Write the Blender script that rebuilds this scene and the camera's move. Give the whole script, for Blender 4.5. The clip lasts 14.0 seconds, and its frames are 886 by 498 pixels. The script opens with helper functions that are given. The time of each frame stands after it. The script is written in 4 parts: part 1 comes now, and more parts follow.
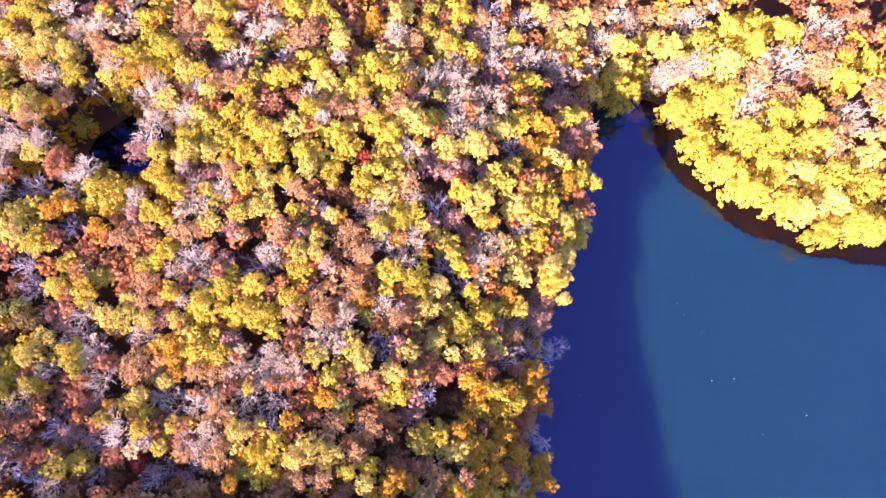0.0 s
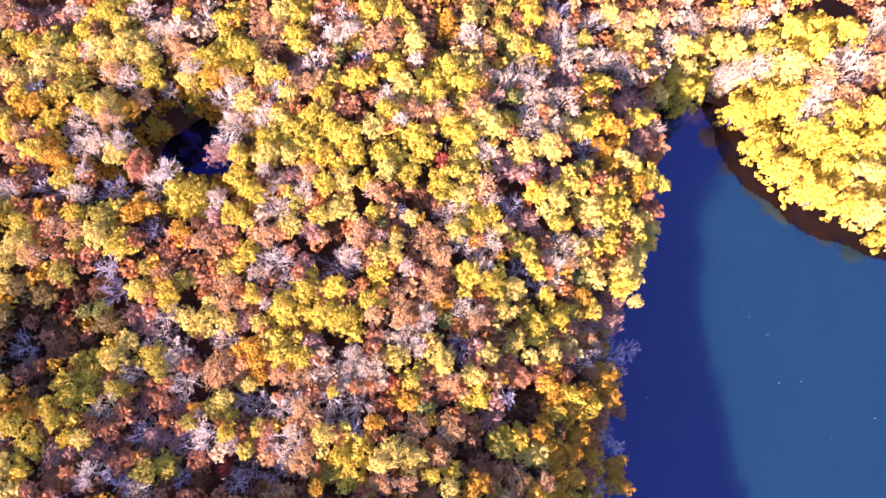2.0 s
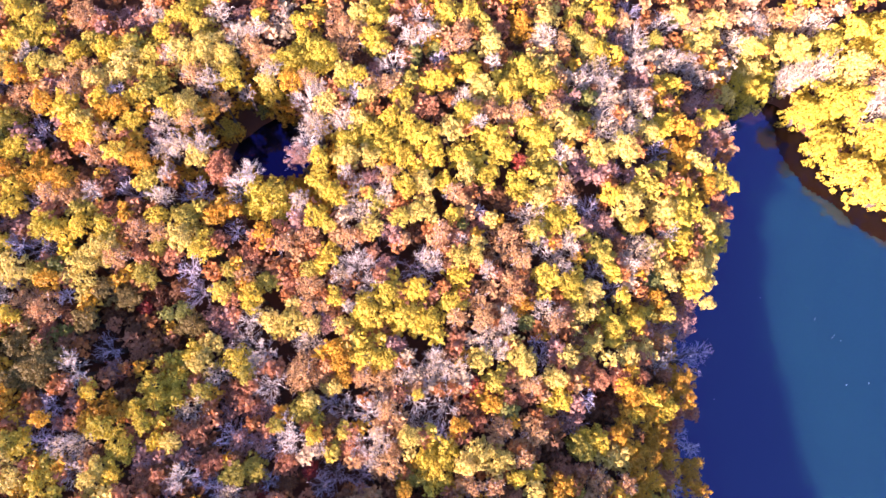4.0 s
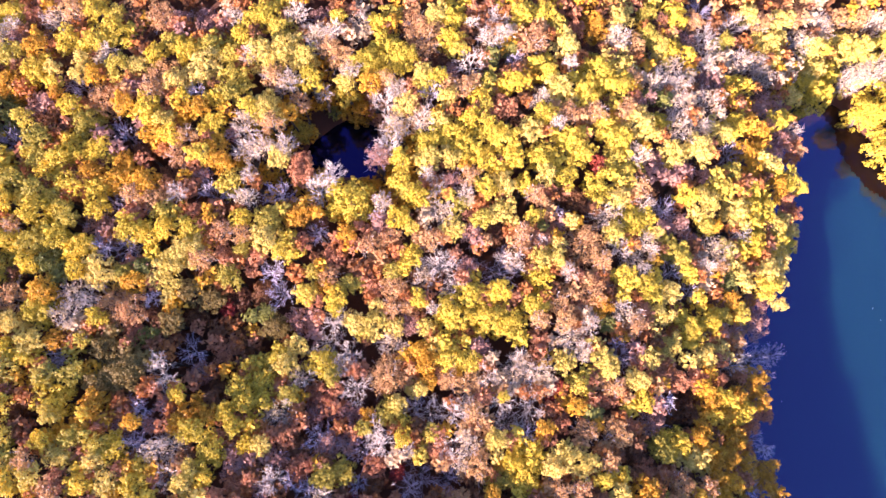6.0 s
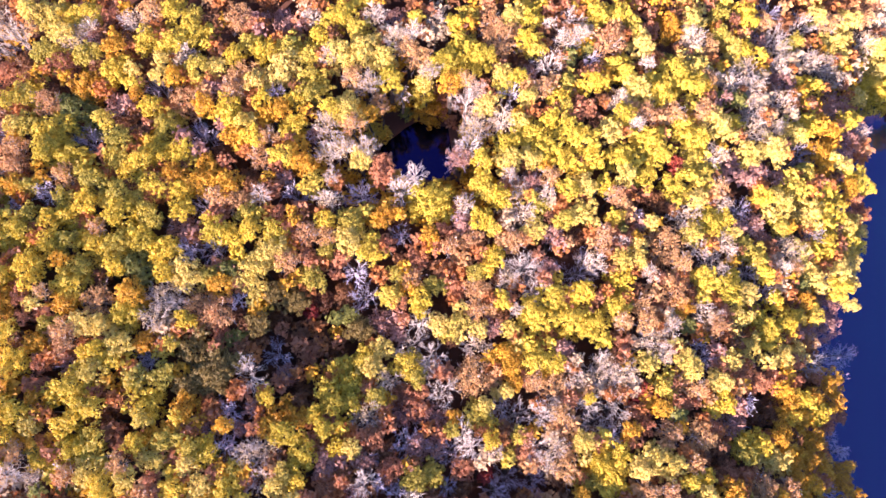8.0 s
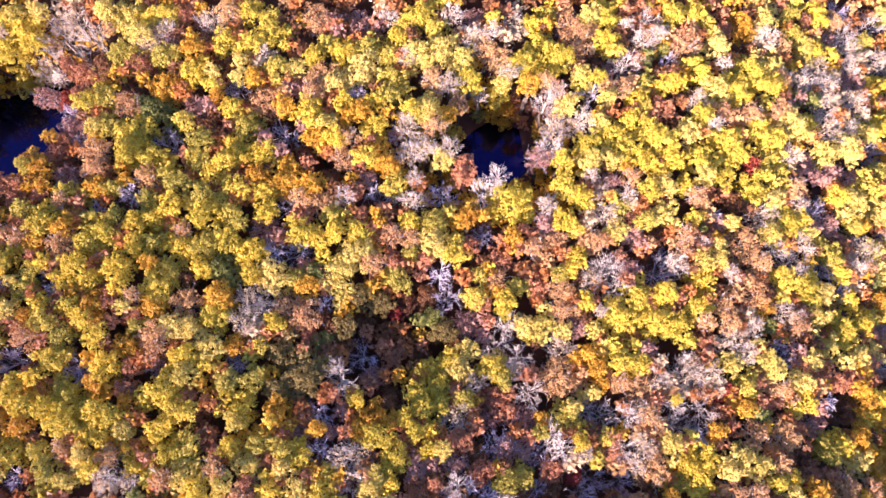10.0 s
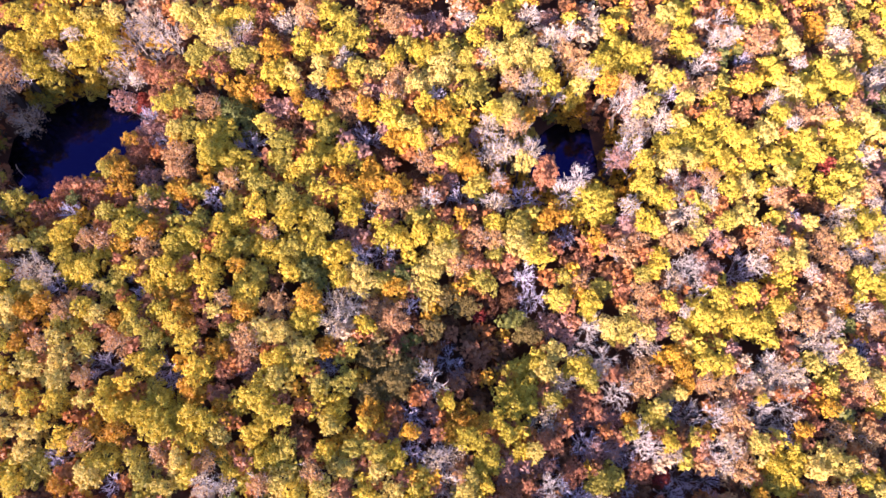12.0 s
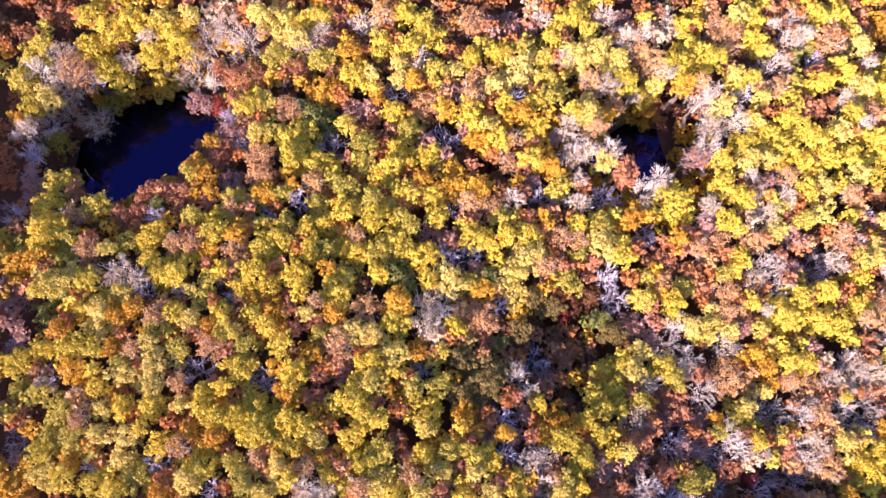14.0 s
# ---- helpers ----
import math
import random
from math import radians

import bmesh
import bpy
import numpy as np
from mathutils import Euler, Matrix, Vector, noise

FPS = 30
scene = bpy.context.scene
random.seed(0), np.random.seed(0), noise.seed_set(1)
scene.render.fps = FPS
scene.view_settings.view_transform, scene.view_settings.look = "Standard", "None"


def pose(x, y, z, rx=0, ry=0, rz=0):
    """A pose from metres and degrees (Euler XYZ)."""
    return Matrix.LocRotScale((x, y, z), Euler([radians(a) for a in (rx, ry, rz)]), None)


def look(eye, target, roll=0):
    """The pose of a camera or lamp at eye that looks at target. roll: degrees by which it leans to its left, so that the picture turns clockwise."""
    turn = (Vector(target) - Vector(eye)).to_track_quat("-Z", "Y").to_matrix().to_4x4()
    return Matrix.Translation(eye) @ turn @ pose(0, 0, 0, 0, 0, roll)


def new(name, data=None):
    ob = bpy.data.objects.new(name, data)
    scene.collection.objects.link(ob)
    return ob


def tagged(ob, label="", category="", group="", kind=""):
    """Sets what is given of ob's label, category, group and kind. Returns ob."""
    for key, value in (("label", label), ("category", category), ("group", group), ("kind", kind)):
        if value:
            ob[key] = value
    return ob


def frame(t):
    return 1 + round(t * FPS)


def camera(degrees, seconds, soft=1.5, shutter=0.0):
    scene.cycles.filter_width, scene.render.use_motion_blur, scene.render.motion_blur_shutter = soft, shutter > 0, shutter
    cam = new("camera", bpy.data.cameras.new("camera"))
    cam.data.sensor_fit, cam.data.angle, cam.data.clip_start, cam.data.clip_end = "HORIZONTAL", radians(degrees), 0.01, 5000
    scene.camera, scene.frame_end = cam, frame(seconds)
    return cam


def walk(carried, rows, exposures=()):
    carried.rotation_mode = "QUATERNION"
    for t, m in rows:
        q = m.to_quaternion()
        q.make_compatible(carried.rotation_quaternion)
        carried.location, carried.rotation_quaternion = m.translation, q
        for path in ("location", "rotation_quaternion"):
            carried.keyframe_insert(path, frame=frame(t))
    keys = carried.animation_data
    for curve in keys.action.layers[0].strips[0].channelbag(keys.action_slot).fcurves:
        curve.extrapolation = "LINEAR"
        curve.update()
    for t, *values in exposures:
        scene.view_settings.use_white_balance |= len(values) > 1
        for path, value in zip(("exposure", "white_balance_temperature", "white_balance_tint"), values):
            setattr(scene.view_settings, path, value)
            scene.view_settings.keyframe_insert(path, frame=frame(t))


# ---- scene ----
cam = camera(70.0, 14.0, soft=1.55)
ROWS = [
    (0.0, 0.00, 0.00, 150.00, 13.87, -0.73, -0.00),
    (1.0, -7.42, 0.23, 149.80, 13.90, -0.63, -0.00),
    (2.0, -14.90, 0.44, 149.59, 13.93, -0.56, -0.00),
    (3.0, -22.44, 0.62, 149.39, 13.95, -0.50, -0.01),
    (4.0, -30.03, 0.79, 149.18, 13.98, -0.47, -0.02),
    (5.0, -37.69, 0.95, 148.96, 14.01, -0.46, -0.04),
    (6.0, -45.40, 1.10, 148.74, 14.03, -0.48, -0.08),
    (7.0, -53.18, 1.26, 148.51, 14.06, -0.54, -0.14),
    (8.0, -61.01, 1.41, 148.26, 14.09, -0.62, -0.23),
    (9.0, -68.91, 1.57, 148.00, 14.12, -0.74, -0.35),
    (10.0, -76.87, 1.75, 147.72, 14.15, -0.89, -0.51),
    (11.0, -84.89, 1.95, 147.42, 14.19, -1.08, -0.70),
    (12.0, -92.98, 2.17, 147.10, 14.23, -1.31, -0.94),
    (13.0, -101.13, 2.41, 146.76, 14.27, -1.58, -1.23),
    (14.0, -109.34, 2.69, 146.40, 14.32, -1.89, -1.58),
]
walk(cam, [(t, pose(x, y, z, rx, ry, rz)) for t, x, y, z, rx, ry, rz in ROWS],
     exposures=[(0.0, 2.57, 7330, 53), (7.0, 2.36, 7080, 44), (14.0, 2.07, 6950, 40)])

# ---- light ----
SUN_ELEVATION, SUN_FROM = 20.5, 221.0
world = bpy.data.worlds.new("sky")
scene.world = world
world.use_nodes = True
wt = world.node_tree
sky = wt.nodes.new("ShaderNodeTexSky")
sky.sky_type, sky.sun_disc = "NISHITA", False
sky.sun_elevation, sky.sun_rotation = radians(SUN_ELEVATION), radians(SUN_FROM)
sky.air_density, sky.dust_density, sky.ozone_density = 1.0, 0.3, 5.0
wt.links.new(sky.outputs[0], wt.nodes["Background"].inputs[0])
wt.nodes["Background"].inputs[1].default_value = 0.085
sun_way = Vector((math.sin(radians(SUN_FROM)) * math.cos(radians(SUN_ELEVATION)), math.cos(radians(SUN_FROM)) * math.cos(radians(SUN_ELEVATION)), math.sin(radians(SUN_ELEVATION))))
sun = new("sun", bpy.data.lights.new("sun", "SUN"))
sun.data.energy, sun.data.angle, sun.data.color = 4.4, radians(0.5), (1.0, 0.93, 0.83)
sun.matrix_world = look(sun_way * 300, (0, 0, 0))


# ---- materials ----
def material(name):
    m = bpy.data.materials.new(name)
    m.use_nodes = True
    m.node_tree.nodes.clear()
    return m, m.node_tree.nodes, m.node_tree.links


def noise_node(n, l, scale, detail=3.0, space="Object"):
    where = n.new("ShaderNodeTexCoord")
    tex = n.new("ShaderNodeTexNoise")
    tex.inputs["Scale"].default_value, tex.inputs["Detail"].default_value = scale, detail
    l.new(where.outputs[space], tex.inputs["Vector"])
    return tex


def maths(n, l, kind, a, b):
    node = n.new("ShaderNodeMath")
    node.operation = kind
    for socket, value in zip(node.inputs, (a, b)):
        if isinstance(value, (int, float)):
            socket.default_value = value
        else:
            l.new(value, socket)
    return node.outputs[0]


def mixed(n, l, fac, a, b, blend="MIX"):
    node = n.new("ShaderNodeMix")
    node.data_type, node.blend_type = "RGBA", blend
    for socket, value in ((node.inputs[0], fac), (node.inputs[6], a), (node.inputs[7], b)):
        if isinstance(value, (int, float)):
            socket.default_value = value
        elif isinstance(value, tuple):
            socket.default_value = (*value, 1.0)
        else:
            l.new(value, socket)
    return node.outputs[2]


def leaf_material(name, first, second, through_light=0.29):
    """Autumn leaves: two tones that vary from tree to tree, from limb to limb and from leaf to leaf."""
    m, n, l = material(name)
    tree = n.new("ShaderNodeObjectInfo")
    leaf = n.new("ShaderNodeNewGeometry")
    limb = noise_node(n, l, 0.8, 3.0)
    fac = maths(n, l, "ADD", maths(n, l, "MULTIPLY", tree.outputs["Random"], 0.6), maths(n, l, "MULTIPLY", maths(n, l, "SUBTRACT", limb.outputs["Fac"], 0.3), 1.1))
    fac = maths(n, l, "ADD", fac, maths(n, l, "MULTIPLY", maths(n, l, "SUBTRACT", leaf.outputs["Random Per Island"], 0.5), 0.5))
    colour = mixed(n, l, fac, first, second)
    value = maths(n, l, "ADD", 0.88, maths(n, l, "MULTIPLY", leaf.outputs["Random Per Island"], 0.2))
    grey = n.new("ShaderNodeCombineColor")
    for socket in grey.inputs[:3]:
        l.new(value, socket)
    colour = mixed(n, l, 1.0, colour, grey.outputs[0], "MULTIPLY")
    flat = n.new("ShaderNodeBsdfPrincipled")
    flat.inputs["Roughness"].default_value = 0.55
    flat.inputs["Diffuse Roughness"].default_value = 1.0
    flat.inputs["Specular IOR Level"].default_value = 0.25
    glow = n.new("ShaderNodeBsdfTranslucent")
    mix = n.new("ShaderNodeMixShader")
    mix.inputs[0].default_value = through_light
    out = n.new("ShaderNodeOutputMaterial")
    l.new(colour, flat.inputs["Base Color"])
    l.new(mixed(n, l, 1.0, colour, (1.0, 0.91, 0.72), "MULTIPLY"), glow.inputs["Color"])
    l.new(flat.outputs[0], mix.inputs[1])
    l.new(glow.outputs[0], mix.inputs[2])
    l.new(mix.outputs[0], out.inputs[0])
    return m


def rough_material(name, first, second, scale, roughness=0.85, bump=0.4, space="Object"):
    """Bark and litter: two tones at two scales with a fine relief."""
    m, n, l = material(name)
    coarse, fine = noise_node(n, l, scale, 4.0, space), noise_node(n, l, scale * 9, 5.0, space)
    tree = n.new("ShaderNodeObjectInfo")
    fac = maths(n, l, "ADD", maths(n, l, "MULTIPLY", coarse.outputs["Fac"], 0.6), maths(n, l, "MULTIPLY", fine.outputs["Fac"], 0.5))
    fac = maths(n, l, "ADD", fac, maths(n, l, "MULTIPLY", maths(n, l, "SUBTRACT", tree.outputs["Random"], 0.5), 0.5))
    flat = n.new("ShaderNodeBsdfPrincipled")
    flat.inputs["Roughness"].default_value = roughness
    relief = n.new("ShaderNodeBump")
    relief.inputs["Strength"].default_value, relief.inputs["Distance"].default_value = bump, 0.1
    l.new(fine.outputs["Fac"], relief.inputs["Height"])
    l.new(relief.outputs[0], flat.inputs["Normal"])
    l.new(mixed(n, l, fac, first, second), flat.inputs["Base Color"])
    l.new(flat.outputs[0], n.new("ShaderNodeOutputMaterial").inputs[0])
    return m


def water_material(name, deep, cloudy, tint, drift_scale=0.012):
    """Still, slightly cloudy water under a smooth surface that mirrors the sky."""
    m, n, l = material(name)
    drift = noise_node(n, l, drift_scale, 3.0)
    flat = n.new("ShaderNodeBsdfPrincipled")
    flat.inputs["Roughness"].default_value = 0.05
    flat.inputs["IOR"].default_value = 2.6
    flat.inputs["Specular Tint"].default_value = (*tint, 1.0)
    flat.inputs["Subsurface Weight"].default_value = 1.0
    flat.inputs["Subsurface Radius"].default_value = (1.0, 1.0, 1.0)
    flat.inputs["Subsurface Scale"].default_value = 10.0
    flat.subsurface_method = "BURLEY"
    ripple = noise_node(n, l, 1.6, 2.0)
    relief = n.new("ShaderNodeBump")
    relief.inputs["Strength"].default_value, relief.inputs["Distance"].default_value = 0.04, 0.05
    l.new(ripple.outputs["Fac"], relief.inputs["Height"])
    l.new(relief.outputs[0], flat.inputs["Normal"])
    l.new(mixed(n, l, drift.outputs["Fac"], deep, cloudy), flat.inputs["Base Color"])
    l.new(flat.outputs[0], n.new("ShaderNodeOutputMaterial").inputs[0])
    return m


LEAVES = {
    "yellow": leaf_material("yellow_leaves", (0.50, 0.41, 0.05), (0.80, 0.635, 0.10)),
    "lemon": leaf_material("lemon_leaves", (0.57, 0.47, 0.09), (0.82, 0.67, 0.22)),
    "mellow": leaf_material("mellow_leaves", (0.56, 0.44, 0.05), (0.88, 0.68, 0.10)),
    "olive": leaf_material("olive_leaves", (0.36, 0.32, 0.06), (0.76, 0.61, 0.11)),
    "green": leaf_material("green_leaves", (0.16, 0.19, 0.06), (0.32, 0.32, 0.08)),
    "orange": leaf_material("orange_leaves", (0.52, 0.25, 0.03), (0.80, 0.51, 0.06)),
    "tan": leaf_material("tan_leaves", (0.51, 0.265, 0.135), (0.69, 0.44, 0.19)),
    "dusky": leaf_material("dusky_leaves", (0.38, 0.19, 0.16), (0.54, 0.32, 0.26)),
    "salmon": leaf_material("salmon_leaves", (0.42, 0.16, 0.09), (0.60, 0.29, 0.15)),
    "brown": leaf_material("brown_leaves", (0.16, 0.06, 0.035), (0.30, 0.14, 0.06)),
    "red": leaf_material("red_leaves", (0.24, 0.02, 0.03), (0.36, 0.08, 0.04)),
    "rust": leaf_material("rust_leaves", (0.36, 0.11, 0.05), (0.62, 0.27, 0.08)),
    "khaki": leaf_material("khaki_leaves", (0.22, 0.16, 0.05), (0.34, 0.25, 0.08)),
    "pale": leaf_material("pale_leaves", (0.58, 0.44, 0.32), (0.70, 0.56, 0.36)),
}
BARK = rough_material("bark", (0.05, 0.035, 0.03), (0.13, 0.10, 0.085), 1.2)
PALE_BARK = rough_material("pale_bark", (0.35, 0.30, 0.28), (0.66, 0.58, 0.53), 0.8)
# bluish tone of branches in shade, put into the bark colour
SHADE_GREY_BARK = rough_material("shade_grey_bark", (0.32, 0.29, 0.38), (0.60, 0.56, 0.68), 0.8)
LITTER = rough_material("leaf_litter", (0.05, 0.018, 0.014), (0.13, 0.055, 0.035), 0.35, 0.95, 0.8)
LAKE_WATER = water_material("lake_water", (0.001, 0.029, 0.035), (0.002, 0.034, 0.042), (0.29, 0.24, 0.87))
POND_WATER = water_material("pond_water", (0.002, 0.003, 0.006), (0.003, 0.004, 0.008), (0.07, 0.062, 0.39))
FLOATING = rough_material("floating_leaf", (0.25, 0.25, 0.24), (0.4, 0.4, 0.38), 3.0)
# dark brown that paints the bank trees' reflection onto the lake
REFLECTION_BAND_WATER = water_material("reflection_band_water", (0.006, 0.004, 0.005), (0.012, 0.007, 0.007), (0.10, 0.065, 0.11), 0.3)


# ---- land ----
LAKE = [(50, 79), (58, 76), (63.5, 68.5), (70, 61), (75.5, 54.5), (83.5, 51.5), (88, 47), (96, 42), (103, 41), (118, 38), (140, 31.5), (200, 20), (420, -60), (420, -420),
        (60, -420), (32, -200), (29, -80), (25, -45), (22, -30), (22, -18), (21, -9), (23, -2), (25, 8), (24.5, 15), (27, 21), (30, 26), (32, 34), (35, 41), (36.5, 51), (39, 60), (37, 69), (41, 77)]
POND = [(-174.0, 62.5), (-167.5, 66.5), (-157.3, 69.5), (-150, 67), (-149, 62), (-152, 57.6), (-156.2, 51), (-163, 47.3), (-168, 43), (-174.3, 45), (-178.5, 51.5), (-178, 58)]
POOL = [(-58, 59.5), (-64, 61.5), (-67, 60), (-73, 55), (-74, 50.5), (-68, 47.5), (-58, 46.5), (-56.5, 50.5)]
LAKE_LEVEL, POND_LEVEL, POOL_LEVEL = 0.0, 24.5, 24.0


def to_outline(x, y, outline):
    """Distance from an outline: positive on land, negative over the water."""
    px, py = np.asarray(x, float), np.asarray(y, float)
    best, inside = np.full(px.shape, 1e9), np.zeros(px.shape, bool)
    for (ax, ay), (bx, by) in zip(outline, outline[1:] + outline[:1]):
        dx, dy = bx - ax, by - ay
        s = np.clip(((px - ax) * dx + (py - ay) * dy) / (dx * dx + dy * dy), 0, 1)
        best = np.minimum(best, np.hypot(px - ax - s * dx, py - ay - s * dy))
        if ay != by:
            inside ^= ((ay > py) != (by > py)) & (px < (bx - ax) * (py - ay) / (by - ay) + ax)
    return np.where(inside, -best, best)


def east_bank(x):
    """0 on the western hill, 1 on the low eastern bank beyond the cove."""
    s = np.clip((np.asarray(x, float) - 30) / 32, 0, 1)
    return s * s * (3 - 2 * s)


def ground_height(x, y):
    x, y = np.asarray(x, float), np.asarray(y, float)
    d = to_outline(x, y, LAKE)
    land = np.maximum(d, 0)
    # unseen southern bank made steep, to stop sunlight leaking under the crowns
    steep = np.clip((-18 - y) / 8, 0, 1)
    hill = 0.5 + 26 * (1 - np.exp(-land / (45 - 33 * steep)))
    bank = 0.5 + 3.5 * (1 - np.exp(-land / 15))
    z = hill + (bank - hill) * east_bank(x) + 0.35 * np.sin(x * 0.21) * np.sin(y * 0.17 + 1)
    z = np.where(d < 1.5, np.minimum(z, 0.15 + 0.25 * d), z)
    z = np.where(d < 0, np.maximum(-3.0, 0.15 + 0.5 * d), z)
    for outline, level in ((POND, POND_LEVEL), (POOL, POOL_LEVEL)):
        p = to_outline(x, y, outline)
        w = np.exp(-(np.maximum(p, 0) / 7.0) ** 2)
        z = z + (level + 0.2 + 0.25 * np.maximum(p, 0) - z) * w
        z = np.where(p < 0, np.maximum(level - 1.5, level + 0.2 + 0.4 * p), z)
    return z


def canopy_height(x, y):
    """How high the crowns of full-grown trees reach."""
    x, y = np.asarray(x, float), np.asarray(y, float)
    land = np.maximum(to_outline(x, y, LAKE), 0)
    hill = 15 + 29 * (1 - np.exp(-land / 42))
    hill = hill + 3.0 * np.clip((y - 35) / 25, 0, 1) * np.exp(-land / 90)
    hill = hill - 4.0 * np.exp(-((x + 62) / 34) ** 2 - ((y - 10) / 20) ** 2)
    hill = hill + 3.4 * np.clip((-76 - x) / 66, 0, 1) * np.clip((50 - y) / 30, 0, 1)
    # unseen canopy in the south raised, to throw shade northward
    hill = hill + (0.3 + 2.2 * np.exp(-((x + 30) / 22) ** 2)) * np.clip((-17 - y) / 7, 0, 1) * np.clip((x + 85) / 20, 0, 1)
    hill = hill - 3.6 * np.exp(-((x + 84) / 9) ** 2 - ((y - 14) / 8) ** 2) - 3.5 * np.exp(-((x + 47) / 16) ** 2 - ((y + 13) / 6) ** 2)
    hill = hill + 1.6 * np.exp(-((x - 28) / 11) ** 2 - ((y - 24) / 20) ** 2)
    bank = 12.5 + 7 * (1 - np.exp(-land / 16))
    pond = np.maximum(to_outline(x, y, POND), 0)
    return hill + (bank - hill) * east_bank(x) - 3.5 * np.exp(-(pond / 7) ** 2)


def sheet(name, xs, ys, height, mat):
    gx, gy = np.meshgrid(xs, ys)
    gz = height(gx, gy)
    verts = np.stack([gx, gy, gz], -1).reshape(-1, 3)
    w, h = len(xs), len(ys)
    base = (np.arange(h - 1)[:, None] * w + np.arange(w - 1)[None, :]).ravel()
    faces = np.stack([base, base + 1, base + w + 1, base + w], -1)
    data = bpy.data.meshes.new(name)
    data.from_pydata(verts.tolist(), [], faces.tolist())
    data.polygons.foreach_set("use_smooth", [True] * len(data.polygons))
    data.materials.append(mat)
    return new(name, data)


far = np.array([40, 110, 250, 600, 1500, 3500.0])
ground = sheet("ground", np.concatenate([-250 - far[::-1], np.arange(-250, 170, 2.5), 170 + far]),
               np.concatenate([-80 - far[::-1], np.arange(-80, 160, 2.5), 160 + far]), ground_height, LITTER)
tagged(ground, "forest floor covered with brown fallen leaves", "ground", kind="structure")


def water_body(name, outline, level, depth, mat, label):
    bm = bmesh.new()
    top = [bm.verts.new((x, y, level)) for x, y in outline]
    low = [bm.verts.new((x, y, level - depth)) for x, y in outline]
    bm.faces.new(top)
    bm.faces.new(low[::-1])
    for i in range(len(top)):
        j = (i + 1) % len(top)
        bm.faces.new((top[j], top[i], low[i], low[j]))
    bmesh.ops.recalc_face_normals(bm, faces=bm.faces)
    data = bpy.data.meshes.new(name)
    bm.to_mesh(data)
    bm.free()
    data.materials.append(mat)
    return tagged(new(name, data), label, "water", kind="structure")


def widened(outline, by):
    cx, cy = sum(p[0] for p in outline) / len(outline), sum(p[1] for p in outline) / len(outline)
    return [(cx + (x - cx) * (1 + by / math.hypot(x - cx, y - cy)), cy + (y - cy) * (1 + by / math.hypot(x - cx, y - cy))) for x, y in outline]


water_body("water_lake", LAKE, LAKE_LEVEL, 2.0, LAKE_WATER, "still blue lake water, partly in the shade of the trees")
# dark tree reflections off the eastern bank, painted as a brown sheet with scalloped edge
REFLECTION_BAND = [(53.3, 79), (54.3, 72.7), (55.5, 69.6), (56.6, 65), (58.8, 58.6), (61, 54.2), (64.6, 52.8), (68, 49.2), (72.6, 44), (79.5, 40.6), (84.4, 38.6), (91.6, 35.8),
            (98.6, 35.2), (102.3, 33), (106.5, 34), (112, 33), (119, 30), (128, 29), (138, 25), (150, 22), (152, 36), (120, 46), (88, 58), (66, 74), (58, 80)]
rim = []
for k, (a, b) in enumerate(zip(REFLECTION_BAND[:20], REFLECTION_BAND[1:20])):
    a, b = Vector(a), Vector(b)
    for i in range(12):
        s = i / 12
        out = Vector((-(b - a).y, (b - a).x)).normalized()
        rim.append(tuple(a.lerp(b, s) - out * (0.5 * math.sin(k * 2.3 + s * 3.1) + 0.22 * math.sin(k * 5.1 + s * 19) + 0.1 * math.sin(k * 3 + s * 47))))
water_body("water_reflection_band", rim + REFLECTION_BAND[19:], LAKE_LEVEL + 0.012, 0.004, REFLECTION_BAND_WATER, "dark brown sheet painted as the trees' reflection along the bank")
water_body("water_pond", widened(POND, 0.4), POND_LEVEL, 1.0, POND_WATER, "dark still pond water between the trees")
water_body("water_pool", widened(POOL, 0.4), POOL_LEVEL, 1.0, POND_WATER, "small black pool in a gap of the forest")


# ---- trees ----
def mesh_of(name, verts, faces):
    data = bpy.data.meshes.new(name)
    data.from_pydata(verts, [], faces)
    data.materials.append(None)
    return data


def unit(v):
    return v / np.maximum(np.linalg.norm(v, axis=-1, keepdims=True), 1e-6)


